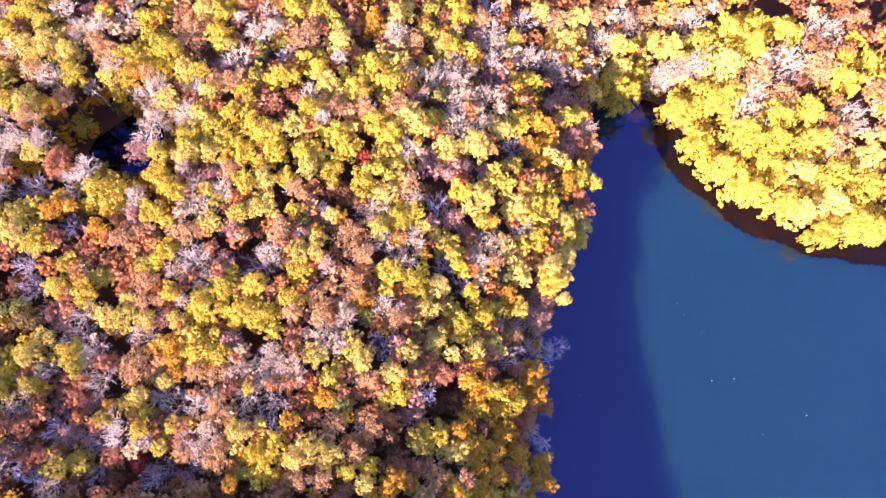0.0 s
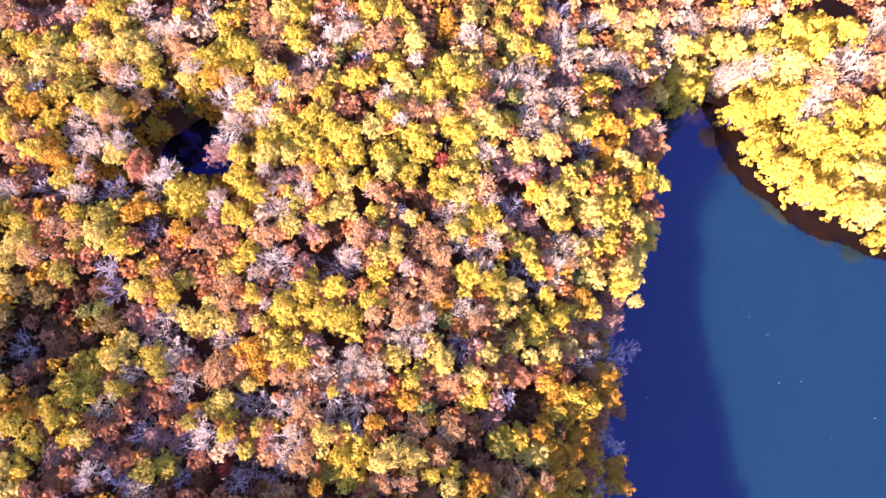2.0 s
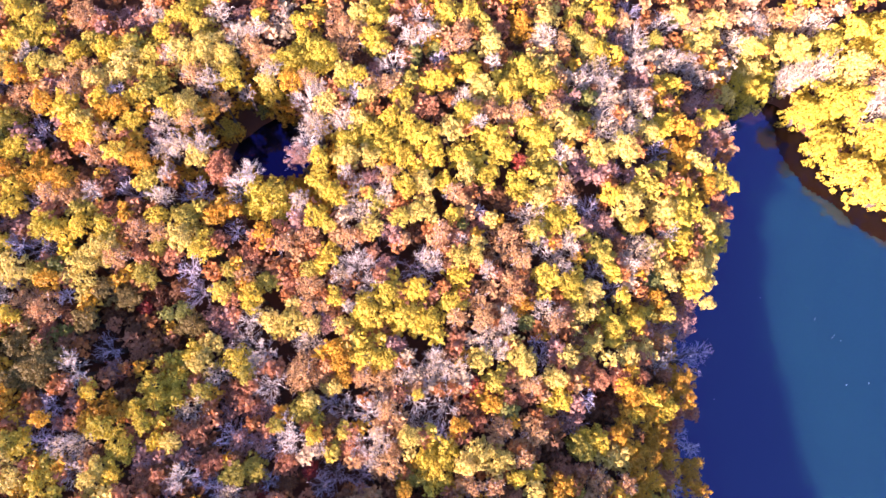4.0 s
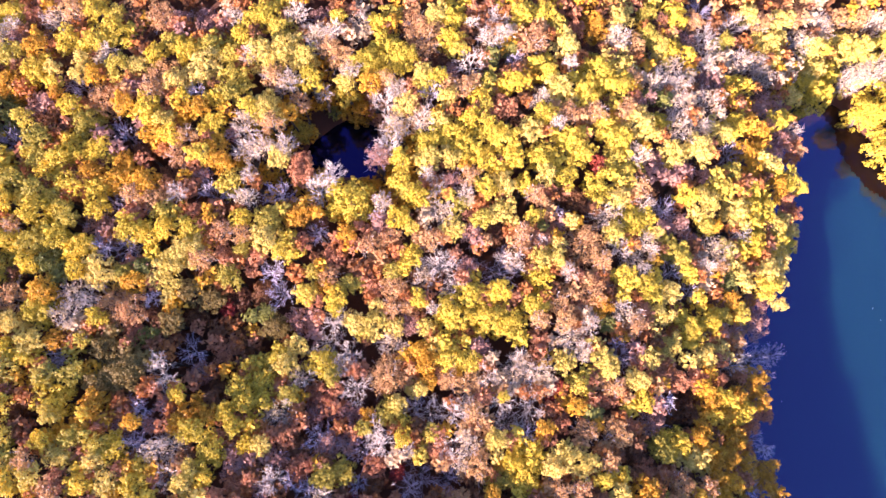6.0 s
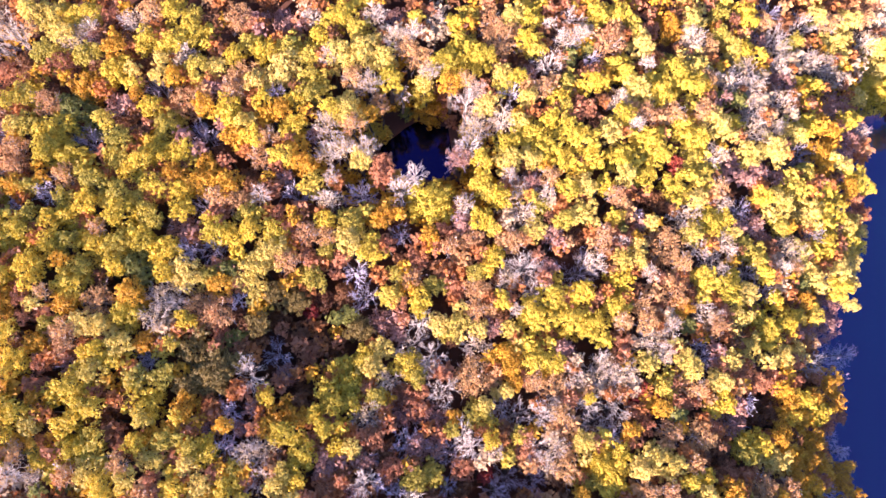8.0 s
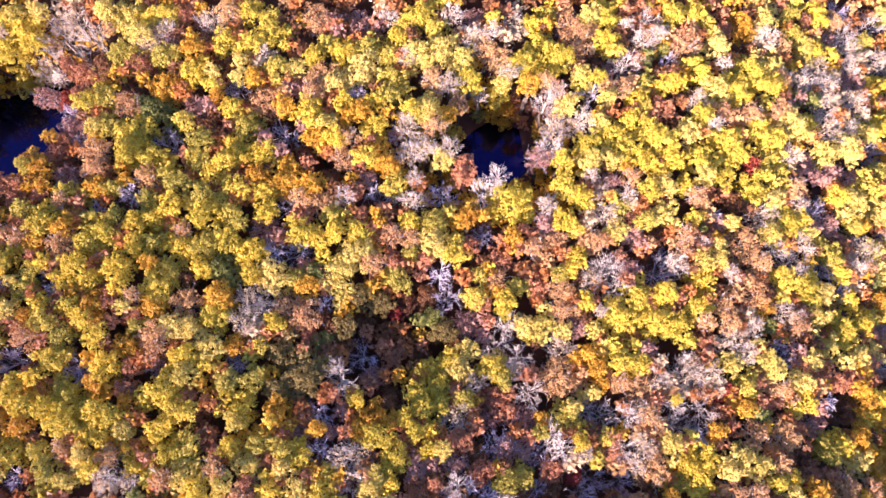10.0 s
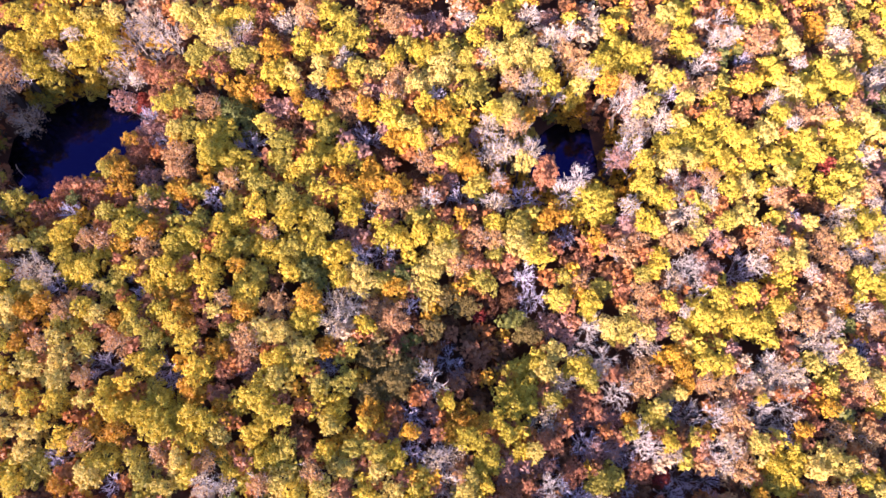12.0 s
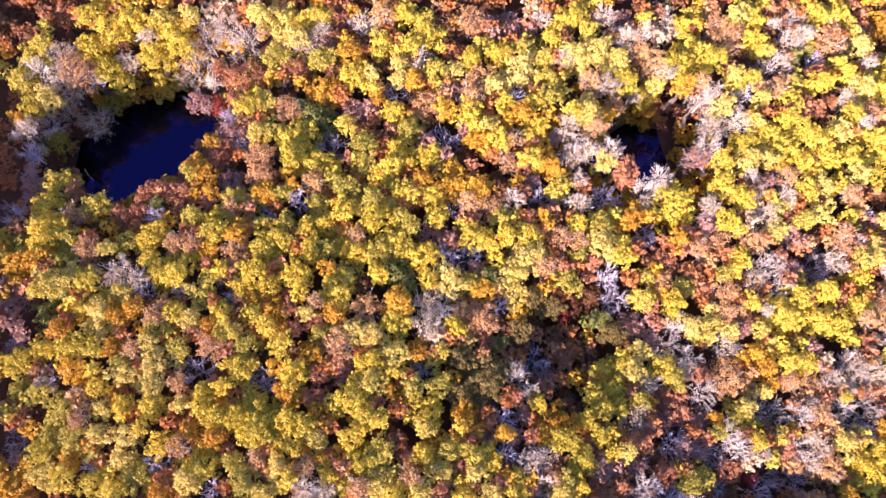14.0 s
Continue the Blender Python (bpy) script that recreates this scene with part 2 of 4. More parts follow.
def crown_mesh(radius, seed, fullness=1.0, leaf=0.175):
    """A crown of leaf sprays on a cluster of rounded limbs, about its middle."""
    rng = np.random.default_rng(seed)
    lobes = [(np.array([0, 0, 0.10]) * radius, 0.50 * radius)]
    count = 9 + int(radius * 2.2)
    for i in range(count):
        turn = 2.399 * i + rng.uniform(-0.4, 0.4)
        out = math.sqrt((i + 0.6) / count)
        far_out = radius * (0.70 * out + rng.uniform(-0.06, 0.08))
        up = radius * (0.50 * math.cos(out * 1.45) + rng.uniform(-0.16, 0.16)) - 0.12 * radius
        lobes.append((np.array([math.cos(turn) * far_out, math.sin(turn) * far_out, up]), radius * rng.uniform(0.21, 0.35)))
    for i in range(4):
        turn = 1.57 * i + rng.uniform(0, 1)
        lobes.append((np.array([math.cos(turn) * radius * 0.5, math.sin(turn) * radius * 0.5, -0.6 * radius]), radius * rng.uniform(0.3, 0.4)))
    tufts = []
    for centre, size in lobes:
        for way in unit(rng.normal(size=(8, 3)) + np.array([0, 0, 0.5])):
            tufts.append((centre + way * size * rng.uniform(0.62, 0.85), size * rng.uniform(0.29, 0.47)))
    areas = np.array([r * r for _, r in tufts])
    n = int(fullness * 2 * math.pi * radius ** 2 * 1.8 / (leaf * leaf * 1.2))
    pick = rng.choice(len(tufts), n, p=areas / areas.sum())
    centre = np.array([c for c, _ in tufts])[pick]
    size = np.array([r for _, r in tufts])[pick]
    way = unit(rng.normal(size=(n, 3)) + np.array([0, 0, 0.6]))
    place = centre + way * (size * rng.uniform(0.75, 1.05, n))[:, None]
    buried = way[:, 2] < -0.35
    for inner, reach in tufts:
        buried |= ((place - inner) ** 2).sum(1) < (0.72 * reach) ** 2
    place, way = place[~buried], way[~buried]
    n = len(place)
    normal = unit(way * 0.75 + rng.normal(size=(n, 3)) * 0.42 + np.array([0, 0, 0.35]))
    side = unit(np.cross(normal, rng.normal(size=(n, 3))))
    along = np.cross(normal, side)
    grown = (leaf * rng.uniform(0.65, 1.25, n))[:, None]
    corners = np.stack([place + along * grown, place - along * grown * 0.6 + side * grown * 0.75, place - along * grown * 0.6 - side * grown * 0.75], 1)
    return mesh_of("crown", corners.reshape(-1, 3).tolist(), np.arange(3 * n).reshape(-1, 3).tolist())


def stick(verts, faces, a, b, ra, rb, sides=3):
    """A tapered stick from a to b; with rb 0 it runs out to a point."""
    w = unit(b - a)
    u = unit(np.cross(w, np.array([0.31, 0.83, 0.46])))
    v = np.cross(w, u)
    start = len(verts)
    for p, r in ((a, ra), (b, rb)) if rb else ((a, ra),):
        for k in range(sides):
            t = 2 * math.pi * k / sides
            verts.append(tuple(p + (u * math.cos(t) + v * math.sin(t)) * r))
    if not rb:
        verts.append(tuple(b))
    for k in range(sides):
        j = (k + 1) % sides
        faces.append((start + k, start + j, start + sides + j, start + sides + k) if rb else (start + k, start + j, start + sides))


def branch_mesh(radius, seed, splits=(10, 5, 4, 3)):
    """Bare forking limbs and twigs that fill a dome about the crown's middle."""
    rng = np.random.default_rng(seed)
    verts, faces = [], []

    def grow(a, way, length, thick, level):
        bend = unit(way + rng.normal(size=3) * 0.12)
        mid = a + way * length * 0.5
        b = mid + bend * length * 0.5
        if level < 2:
            stick(verts, faces, a, mid, thick, thick * 0.8)
            stick(verts, faces, mid, b, thick * 0.8, thick * 0.6)
        else:
            stick(verts, faces, a, b, thick, 0)
        if level + 1 >= len(splits):
            return
        for k in range(splits[level + 1]):
            s = rng.uniform(0.45, 1.0)
            root = a + (mid - a) * s * 2 if s < 0.5 else mid + (b - mid) * (s * 2 - 1)
            spread = unit(bend + rng.normal(size=3) * 0.5 + np.array([0, 0, 0.12]))
            grow(root, spread, length * rng.uniform(0.5, 0.72), thick * 0.74, level + 1)

    base = np.array([0, 0, -0.75 * radius])
    stick(verts, faces, base - np.array([0, 0, radius * 0.5]), np.array([0, 0, -0.2 * radius]), 0.14, 0.1, 5)
    for i in range(splits[0]):
        turn = 2.399 * i + rng.uniform(-0.3, 0.3)
        out = math.sqrt((i + 0.5) / splits[0]) * 1.15
        way = unit(np.array([math.cos(turn) * math.sin(out), math.sin(turn) * math.sin(out), math.cos(out) * 0.9 + 0.1]))
        grow(base + np.array([0, 0, rng.uniform(0, 0.4) * radius]), way, radius * 0.72, 0.048, 0)
    return mesh_of("bare_crown", verts, faces)


def trunk_mesh(seed):
    """A tapered, slightly crooked trunk with five limbs, one metre high, for stretching."""
    rng = np.random.default_rng(seed)
    verts, faces = [], []
    knots = [np.array([rng.uniform(-0.5, 0.5) * (k > 0), rng.uniform(-0.5, 0.5) * (k > 0), k / 5]) for k in range(6)]
    for k in range(5):
        stick(verts, faces, knots[k], knots[k + 1], 0.21 - 0.033 * k, 0.21 - 0.033 * (k + 1), 7)
    for k in range(5):
        s = 0.6 + 0.07 * k
        turn = 2.399 * k
        root = knots[3] + (knots[5] - knots[3]) * (s - 0.6) / 0.4
        tip = root + np.array([math.cos(turn) * 1.3, math.sin(turn) * 1.3, 0.1])
        limb = []
        stick(limb, [], root, tip, 0.08, 0.03, 4)
        start = len(verts)
        for i, (x, y, z) in enumerate(limb):
            axis = root[2] if i < 4 else tip[2]
            verts.append((x, y, axis + (z - axis) * 0.1))
        faces.extend((start + i, start + (i + 1) % 4, start + 4 + (i + 1) % 4, start + 4 + i) for i in range(4))
    return mesh_of("trunk", verts, faces)


SIZES = (1.6, 2.2, 2.8, 3.5, 4.4)
FULL = {s: [crown_mesh(s, 100 * i + k) for k in range(5)] for i, s in enumerate(SIZES)}
THIN = {s: [crown_mesh(s, 900 + 100 * i + k, 0.6, 0.16) for k in range(3)] for i, s in enumerate(SIZES)}
SPARSE = {s: [crown_mesh(s, 1900 + 100 * i + k, 0.15, 0.14) for k in range(3)] for i, s in enumerate(SIZES)}
BARE = {s: [branch_mesh(s, 2900 + 100 * i + k) for k in range(3)] for i, s in enumerate(SIZES)}
TWIGS = {s: [branch_mesh(s, 3900 + 100 * i + k, (7, 4, 4)) for k in range(3)] for i, s in enumerate(SIZES)}
TRUNKS = [trunk_mesh(k) for k in range(4)]
# kind: crown meshes, leaves, branches, bark, metres below the canopy, label
KINDS = {
    "yellow": (FULL, "yellow", None, 0.0, "broadleaf tree with a dense bright yellow autumn crown", "yellow_tree"),
    "lemon": (FULL, "lemon", None, 0.0, "broadleaf tree with a pale lemon and cream autumn crown", "cream_yellow_tree"),
    "mellow": (FULL, "mellow", None, 0.2, "broadleaf tree with a mellow olive-yellow autumn crown", "mellow_yellow_tree"),
    "olive": (FULL, "olive", None, 0.6, "broadleaf tree with an olive yellow-green crown", "yellow_green_tree"),
    "green": (FULL, "green", None, 1.8, "tree with a dark green crown among autumn trees", "dark_green_tree"),
    "orange": (FULL, "orange", None, 0.4, "broadleaf tree with a golden orange autumn crown", "golden_tree"),
    "tan": (THIN, "tan", PALE_BARK, 0.0, "tree with a thinning peach-tan autumn crown", "tan_tree"),
    "dusky": (THIN, "dusky", SHADE_GREY_BARK, 2.0, "tree with a thin dusky pink-brown crown", "dusky_tree"),
    "salmon": (FULL, "salmon", None, 1.5, "broadleaf tree with a salmon red-brown crown", "russet_tree"),
    "brown": (FULL, "brown", None, 3.0, "low tree with a dark rust-brown crown", "brown_tree"),
    "red": (FULL, "red", None, 2.2, "small tree with crimson red autumn leaves", "red_tree"),
    "khaki": (FULL, "khaki", None, 0.6, "broad tree with a khaki brown-olive crown", "khaki_tree"),
    "pale": (SPARSE, "pale", PALE_BARK, 0.2, "half-bare tree with pale twigs and few cream leaves", "half_bare_tree"),
    "bare": (None, None, PALE_BARK, 0.2, "leafless tree with pale grey-white branches", "bare_tree"),
    "shaded": (None, None, SHADE_GREY_BARK, 1.8, "low leafless tree, bluish shade painted into its grey branches", "shade_grey_tree"),
}
rng_trees = random.Random(11)
standing = []


def dress(name, data, mat, parent, m):
    ob = new(name, data)
    ob.material_slots[0].link = "OBJECT"
    ob.material_slots[0].material = mat
    ob.parent = parent
    ob.matrix_basis = m
    return ob


def plant(kind, x, y, radius, lower=0.0):
    meshes, leaves, twigs, below, label, name = KINDS[kind]
    base = float(ground_height(x, y)) - 0.15
    top = float(canopy_height(x, y)) - below - lower + rng_trees.uniform(-0.7, 0.7) - max(0.0, 1.7 - radius) * 1.2
    top = max(top, base + 4.0)
    tree = tagged(new(name), label, "tree", "forest trees")
    tree.location = (x, y, base)
    size = min(SIZES, key=lambda s: abs(s - radius))
    # crowns on the sunny eastern bank hang down to the water
    tall = 1.6 if x > 45 else rng_trees.uniform(0.9, 1.15)
    scale, middle = radius / size, top - base - 0.85 * radius * max(tall, 1.0)
    turn, wide = rng_trees.uniform(0, 6.28), rng_trees.uniform(0.9, 1.12)
    held = Matrix.Translation((0, 0, middle)) @ Matrix.Rotation(turn, 4, "Z") @ Matrix.Diagonal((scale * wide, scale / wide, scale * tall, 1))
    stem = Matrix.Diagonal((radius / 2.4, radius / 2.4, middle + 0.1 * radius, 1)) @ Matrix.Rotation(turn, 4, "Z")
    dress("trunk", rng_trees.choice(TRUNKS), BARK, tree, stem)
    if meshes:
        dress("crown", rng_trees.choice(meshes[size]), LEAVES[leaves], tree, held)
    if twigs:
        dress("bare_crown", rng_trees.choice((TWIGS if meshes in (THIN, FULL) else BARE)[size]), twigs, tree, held)
    standing.append((x, y, radius + (0.8 if kind == "shaded" else 0.0), leaves or rng_trees.choice(("tan", "dusky", "salmon", "olive"))))
    return tree


def grove(kind, rows, lower=0.0):
    for x, y, radius, *less in rows:
        plant(kind, x, y, radius, less[0] if less else lower)


grove("lemon", [(-177.3, 60.4, 3.3), (-168.3, 23.9, 3.0), (-166.1, -5.2, 2.8), (-166.1, 24.7, 2.4), (-160.7, 17.3, 3.0), (-160.3, 29.9, 1.9), (-160.3, 19.5, 1.9), (-158.6, 0.7, 2.4), (-158.2, 4.4, 2.3), (-157.4, 22.7, 2.2), (-156.6, 76.0, 3.0), (-155.6, 9.4, 3.2), (-154.9, -3.1, 2.4), (-154.5, 0.1, 3.2), (-152.0, 14.5, 1.9), (-151.4, 11.0, 2.8), (-151.2, 75.6, 2.5), (-151.0, 7.5, 2.3), (-146.4, 4.5, 1.8), (-146.4, 17.9, 2.9), (-146.3, 22.9, 1.4), (-144.8, -6.6, 2.9), (-137.9, 75.0, 2.8), (-137.6, 51.7, 2.2), (-133.6, 74.0, 5.5), (-133.4, -8.5, 2.3), (-131.5, -4.5, 2.0), (-131.0, 70.2, 2.8), (-127.4, 18.5, 1.9), (-125.9, -1.0, 2.3), (-119.5, 15.5, 3.2), (-117.3, 62.7, 1.9)])
grove("lemon", [(-117.1, 7.3, 3.2), (-116.7, 15.1, 2.4), (-116.0, -7.9, 2.8), (-113.3, 11.9, 2.8), (-112.3, 61.6, 2.2), (-112.2, 64.8, 2.3), (-110.6, 6.4, 2.9), (-110.0, -9.2, 2.4), (-108.7, -0.2, 2.2), (-106.5, -6.3, 3.6), (-104.0, 24.1, 3.9), (-102.3, 63.6, 2.8), (-101.1, -7.2, 2.2), (-98.7, -10.7, 2.7), (-94.9, 60.9, 3.0), (-92.9, 22.5, 2.9), (-92.5, 25.9, 2.9), (-90.5, 28.6, 4.8), (-90.1, 63.8, 5.5), (-87.2, -10.9, 2.9), (-86.0, -8.8, 2.4), (-79.1, 66.7, 4.3), (-77.6, 55.8, 4.2), (-76.7, 30.9, 3.6), (-75.1, 45.8, 2.8), (-75.1, -4.9, 2.0), (-75.0, 67.5, 4.6), (-72.3, 8.1, 3.2), (-71.1, 66.2, 3.7), (-70.4, 11.6, 2.7), (-63.1, 62.0, 2.5, 1), (-60.6, 16.1, 2.7)])
grove("lemon", [(-57.0, 16.2, 3.0), (-53.0, 15.2, 2.4), (-52.5, 1.9, 1.9), (-51.4, 56.9, 2.9), (-48.5, 4.3, 1.7), (-48.2, 63.2, 2.7), (-47.4, 15.2, 2.2), (-47.2, 46.8, 3.7), (-45.8, 76.3, 3.3), (-45.0, 54.3, 2.3), (-43.4, 58.8, 2.3), (-43.0, 46.7, 2.3), (-42.6, 33.6, 2.8), (-34.9, -4.4, 2.7), (-33.5, 37.2, 3.7), (-32.4, 41.9, 2.5), (-27.6, 53.1, 3.4), (-26.1, 28.4, 2.8), (-25.0, -9.2, 2.7), (-24.6, 44.5, 2.9), (-22.9, 28.5, 2.3), (-22.8, 31.1, 2.3), (-22.7, -7.4, 3.6), (-22.2, 9.3, 3.0), (-21.6, 62.1, 3.6), (-19.9, 35.5, 1.8), (-19.8, 71.6, 3.7), (-19.1, -8.4, 3.2), (-15.1, 9.9, 2.8), (-13.5, 7.9, 2.5), (-12.6, -13.7, 2.4), (-11.1, 34.0, 2.9)])
grove("lemon", [(-10.3, 41.1, 3.3), (-8.0, 68.7, 4.1), (-7.8, 5.9, 3.2), (-7.7, 79.5, 3.8), (-5.4, 56.7, 3.9), (-5.2, 10.0, 2.7), (-3.1, 54.6, 3.3), (-2.2, 34.5, 1.5), (-2.1, 18.8, 3.8), (0.7, 23.3, 3.3), (1.6, 74.7, 4.4), (2.5, 51.3, 3.9), (4.1, -8.6, 3.2), (7.9, 52.5, 4.1), (9.7, 42.5, 4.1), (14.3, 56.9, 3.2), (14.8, 32.7, 2.8), (17.0, 41.2, 4.4), (17.9, 26.8, 3.4), (23.5, 85.6, 3.4), (24.4, 29.2, 3.6), (26.4, 52.4, 2.7), (27.7, 27.1, 2.9), (27.8, 22.4, 2.0), (28.4, 39.8, 3.9), (28.4, 81.4, 4.4), (28.5, 32.1, 3.9), (32.4, 86.5, 3.8), (42.8, 83.2, 3.9), (44.2, 79.3, 4.3), (71.1, 80.5, 6.0), (86.4, 44.2, 4.2)])
grove("lemon", [(87.5, 54.4, 6.0), (94.4, 47.3, 5.3), (102.0, 56.8, 5.3)])
grove("yellow", [(-179.4, 58.6, 2.7), (-170.0, 75.9, 2.8), (-170.0, 22.8, 1.7), (-166.9, 73.8, 4.2), (-166.5, -2.0, 2.7), (-167.5, 67.3, 3.3, 2), (-163.7, 13.9, 3.0), (-162.8, 75.5, 4.2), (-162.7, -6.0, 2.7), (-162.7, 24.3, 3.3), (-160.4, 10.3, 1.7), (-160.1, 13.3, 2.3), (-159.3, 74.5, 3.0), (-158.7, -6.6, 3.3), (-159.1, 70.4, 4.2, 1), (-155.2, -7.8, 2.4), (-154.8, 73.2, 3.9), (-153.8, 27.9, 2.4), (-153.7, 70.5, 2.8), (-151.9, 1.3, 1.5), (-151.1, 25.6, 4.3), (-149.0, 25.4, 2.9), (-143.6, 32.7, 2.8), (-143.5, -4.2, 4.1), (-143.2, 6.5, 2.3), (-143.1, 35.4, 3.8), (-139.5, 56.2, 2.7), (-136.2, 18.6, 2.2), (-135.3, 0.1, 3.2), (-135.1, 30.2, 3.8), (-134.2, 2.5, 4.2), (-133.9, 16.3, 2.2)])
grove("yellow", [(-131.8, 31.0, 2.3), (-131.7, 49.2, 3.7), (-131.6, 13.6, 2.7), (-131.0, 46.3, 3.2), (-130.2, 74.0, 3.7), (-129.7, -7.0, 1.8), (-127.9, 46.2, 4.6), (-127.7, 1.1, 2.5), (-127.6, 75.3, 4.1), (-123.3, 22.1, 4.1), (-120.5, 5.1, 3.4), (-118.8, -4.5, 4.1), (-118.4, 2.0, 3.2), (-116.6, 59.6, 1.9), (-116.0, 1.5, 2.2), (-115.6, 69.0, 3.7), (-114.1, 9.1, 1.8), (-113.9, 45.0, 2.7), (-113.3, -10.4, 3.6), (-113.3, 17.1, 3.6), (-111.8, 40.2, 2.7), (-111.8, 29.8, 2.9), (-111.0, 75.0, 3.4), (-110.7, 5.1, 2.2), (-110.4, -4.5, 1.3), (-110.1, 68.5, 2.8), (-107.1, 70.9, 3.7), (-103.2, 0.2, 1.5), (-100.0, 31.8, 3.4), (-95.0, -10.8, 3.7), (-89.5, 32.1, 3.2), (-88.7, 46.1, 2.8)])
grove("yellow", [(-86.3, -2.6, 2.8), (-83.3, -5.8, 3.6), (-81.0, 74.3, 3.2), (-80.5, 55.4, 2.5), (-79.9, -1.8, 2.3), (-79.8, 4.3, 2.8), (-78.4, 75.0, 3.6), (-78.4, 1.9, 2.5), (-76.0, 5.2, 3.4), (-75.7, 2.4, 2.5), (-73.9, 9.7, 3.2), (-73.2, 28.9, 3.0), (-69.9, 62.1, 3.4), (-66.0, 8.7, 3.8), (-64.9, 74.6, 2.3), (-64.1, 18.8, 2.2), (-63.6, 62.4, 3.2, 7), (-61.8, 38.7, 6.0), (-59.4, 65.9, 3.4), (-55.7, 68.6, 6.0), (-52.5, 42.2, 3.0), (-52.5, 46.4, 2.5), (-52.4, 67.0, 4.1), (-48.9, 20.2, 2.4), (-47.2, 50.0, 3.7), (-45.5, 62.7, 2.3), (-43.4, 9.7, 3.0), (-43.2, 17.3, 4.2), (-42.9, 51.8, 3.7), (-42.5, 76.0, 3.6), (-39.9, 9.2, 2.7), (-39.7, 49.3, 4.3)])
grove("yellow", [(-39.6, 21.4, 3.6), (-36.1, 41.2, 2.8), (-35.9, 16.9, 5.0), (-35.3, 53.2, 3.2), (-33.6, 2.8, 1.3), (-32.6, 50.8, 4.3), (-31.8, 16.4, 3.6), (-28.2, 77.8, 3.9), (-28.0, 19.5, 3.4), (-27.0, 36.3, 2.3), (-26.0, 67.0, 2.0), (-25.5, 48.3, 3.8), (-24.8, 56.5, 2.7), (-23.7, 65.6, 3.3), (-23.6, 78.7, 3.0), (-19.7, 52.1, 4.1), (-17.6, 49.4, 3.6), (-15.7, -11.7, 2.2), (-15.7, 62.3, 4.4), (-14.3, 42.5, 3.8), (-12.9, 67.1, 5.2), (-12.7, 55.4, 3.9), (-9.3, 52.8, 3.6), (-9.1, 63.6, 4.3), (-9.1, 25.5, 3.8), (-7.2, 37.1, 4.4), (-4.4, 37.2, 3.0), (-4.3, 23.6, 3.8), (4.3, 16.9, 3.9), (4.7, 27.4, 2.4), (20.0, 39.8, 3.9), (21.5, 42.8, 3.8)])
grove("yellow", [(24.6, 25.7, 3.9), (24.6, 42.7, 3.6), (28.7, 36.3, 3.9), (28.7, 62.0, 2.7), (32.0, 49.9, 3.4), (32.1, 35.6, 2.7), (45.8, 74.4, 5.8), (48.9, 79.1, 4.8), (59.2, 71.1, 4.4), (64.9, 74.5, 6.0), (64.7, 62.6, 5.5), (69.5, 56.8, 5.5), (70.9, 72.4, 6.0), (72.7, 90.4, 6.0), (73.2, 52.7, 6.0), (74.8, 62.9, 6.0), (76.3, 48.9, 3.6), (80.9, 55.7, 6.0), (81.7, 62.0, 6.0), (81.9, 68.0, 6.0), (82.9, 46.9, 4.7), (85.7, 89.6, 6.0), (89.6, 61.8, 6.0), (89.2, 69.6, 6.0), (92.4, 39.5, 4.6), (94.2, 53.6, 6.0), (99.6, 42.0, 6.0), (98.6, 76.1, 5.3), (101.5, 50.7, 6.0), (104.1, 40.5, 4.6), (104.7, 80.6, 6.0)])
grove("pale", [(-179.5, 53.7, 2.7), (-175.8, 64.4, 3.6), (-174.7, 68.8, 3.6), (-174.5, 63.8, 3.3, 3), (-176.8, 61.1, 2.7, 7), (-172.0, 59.3, 3.8, 7), (-163.9, 68.9, 2.5, 2), (-159.4, 72.1, 1.9), (-157.7, 25.6, 3.3), (-154.6, 24.5, 1.9), (-146.8, 62.8, 1.9), (-145.0, 74.5, 3.7), (-129.7, 69.2, 3.2), (-127.3, -8.3, 2.3), (-127.1, 71.9, 2.5), (-118.4, 73.5, 3.8), (-108.4, 16.2, 3.0), (-108.3, 66.2, 2.5), (-108.0, 20.1, 3.6), (-92.1, -5.7, 2.4), (-89.7, -5.3, 3.3), (-84.8, 74.7, 2.3), (-81.5, 52.3, 2.8), (-81.1, 66.2, 2.5), (-80.8, 47.4, 3.0), (-80.4, 37.9, 2.7), (-80.0, 42.5, 1.9), (-77.8, 48.0, 3.0), (-73.6, 48.0, 2.5), (-73.6, 60.8, 2.8), (-73.1, 75.4, 2.9), (-72.8, 0.5, 3.7)])
grove("pale", [(-69.8, 6.2, 2.9), (-69.1, 70.3, 2.7), (-65.4, 71.6, 2.3), (-62.5, 8.2, 2.2), (-62.0, 63.3, 2.3), (-61.1, 74.3, 2.7), (-55.6, 37.9, 2.2), (-53.5, 53.1, 3.2), (-53.5, 12.7, 3.8), (-53.0, 60.1, 2.0), (-50.6, -6.2, 1.8), (-48.2, 54.4, 3.2), (-47.8, 24.3, 2.8), (-47.3, 43.4, 1.7), (-46.4, 18.7, 1.4), (-44.6, 36.8, 3.3), (-41.7, -8.1, 2.5), (-40.6, 1.4, 2.7), (-40.4, 40.0, 2.3), (-39.8, -5.2, 2.4), (-38.6, 74.6, 1.5), (-36.3, 6.3, 3.0), (-35.3, 71.5, 2.9), (-32.5, 72.8, 2.0), (-31.5, 27.7, 2.8), (-31.1, 7.3, 3.6), (-30.1, 9.2, 2.8), (-27.0, 7.3, 3.3), (-25.2, 59.5, 3.2), (-22.1, 54.4, 1.8), (-20.7, 25.9, 2.0), (-20.7, 12.9, 3.7)])
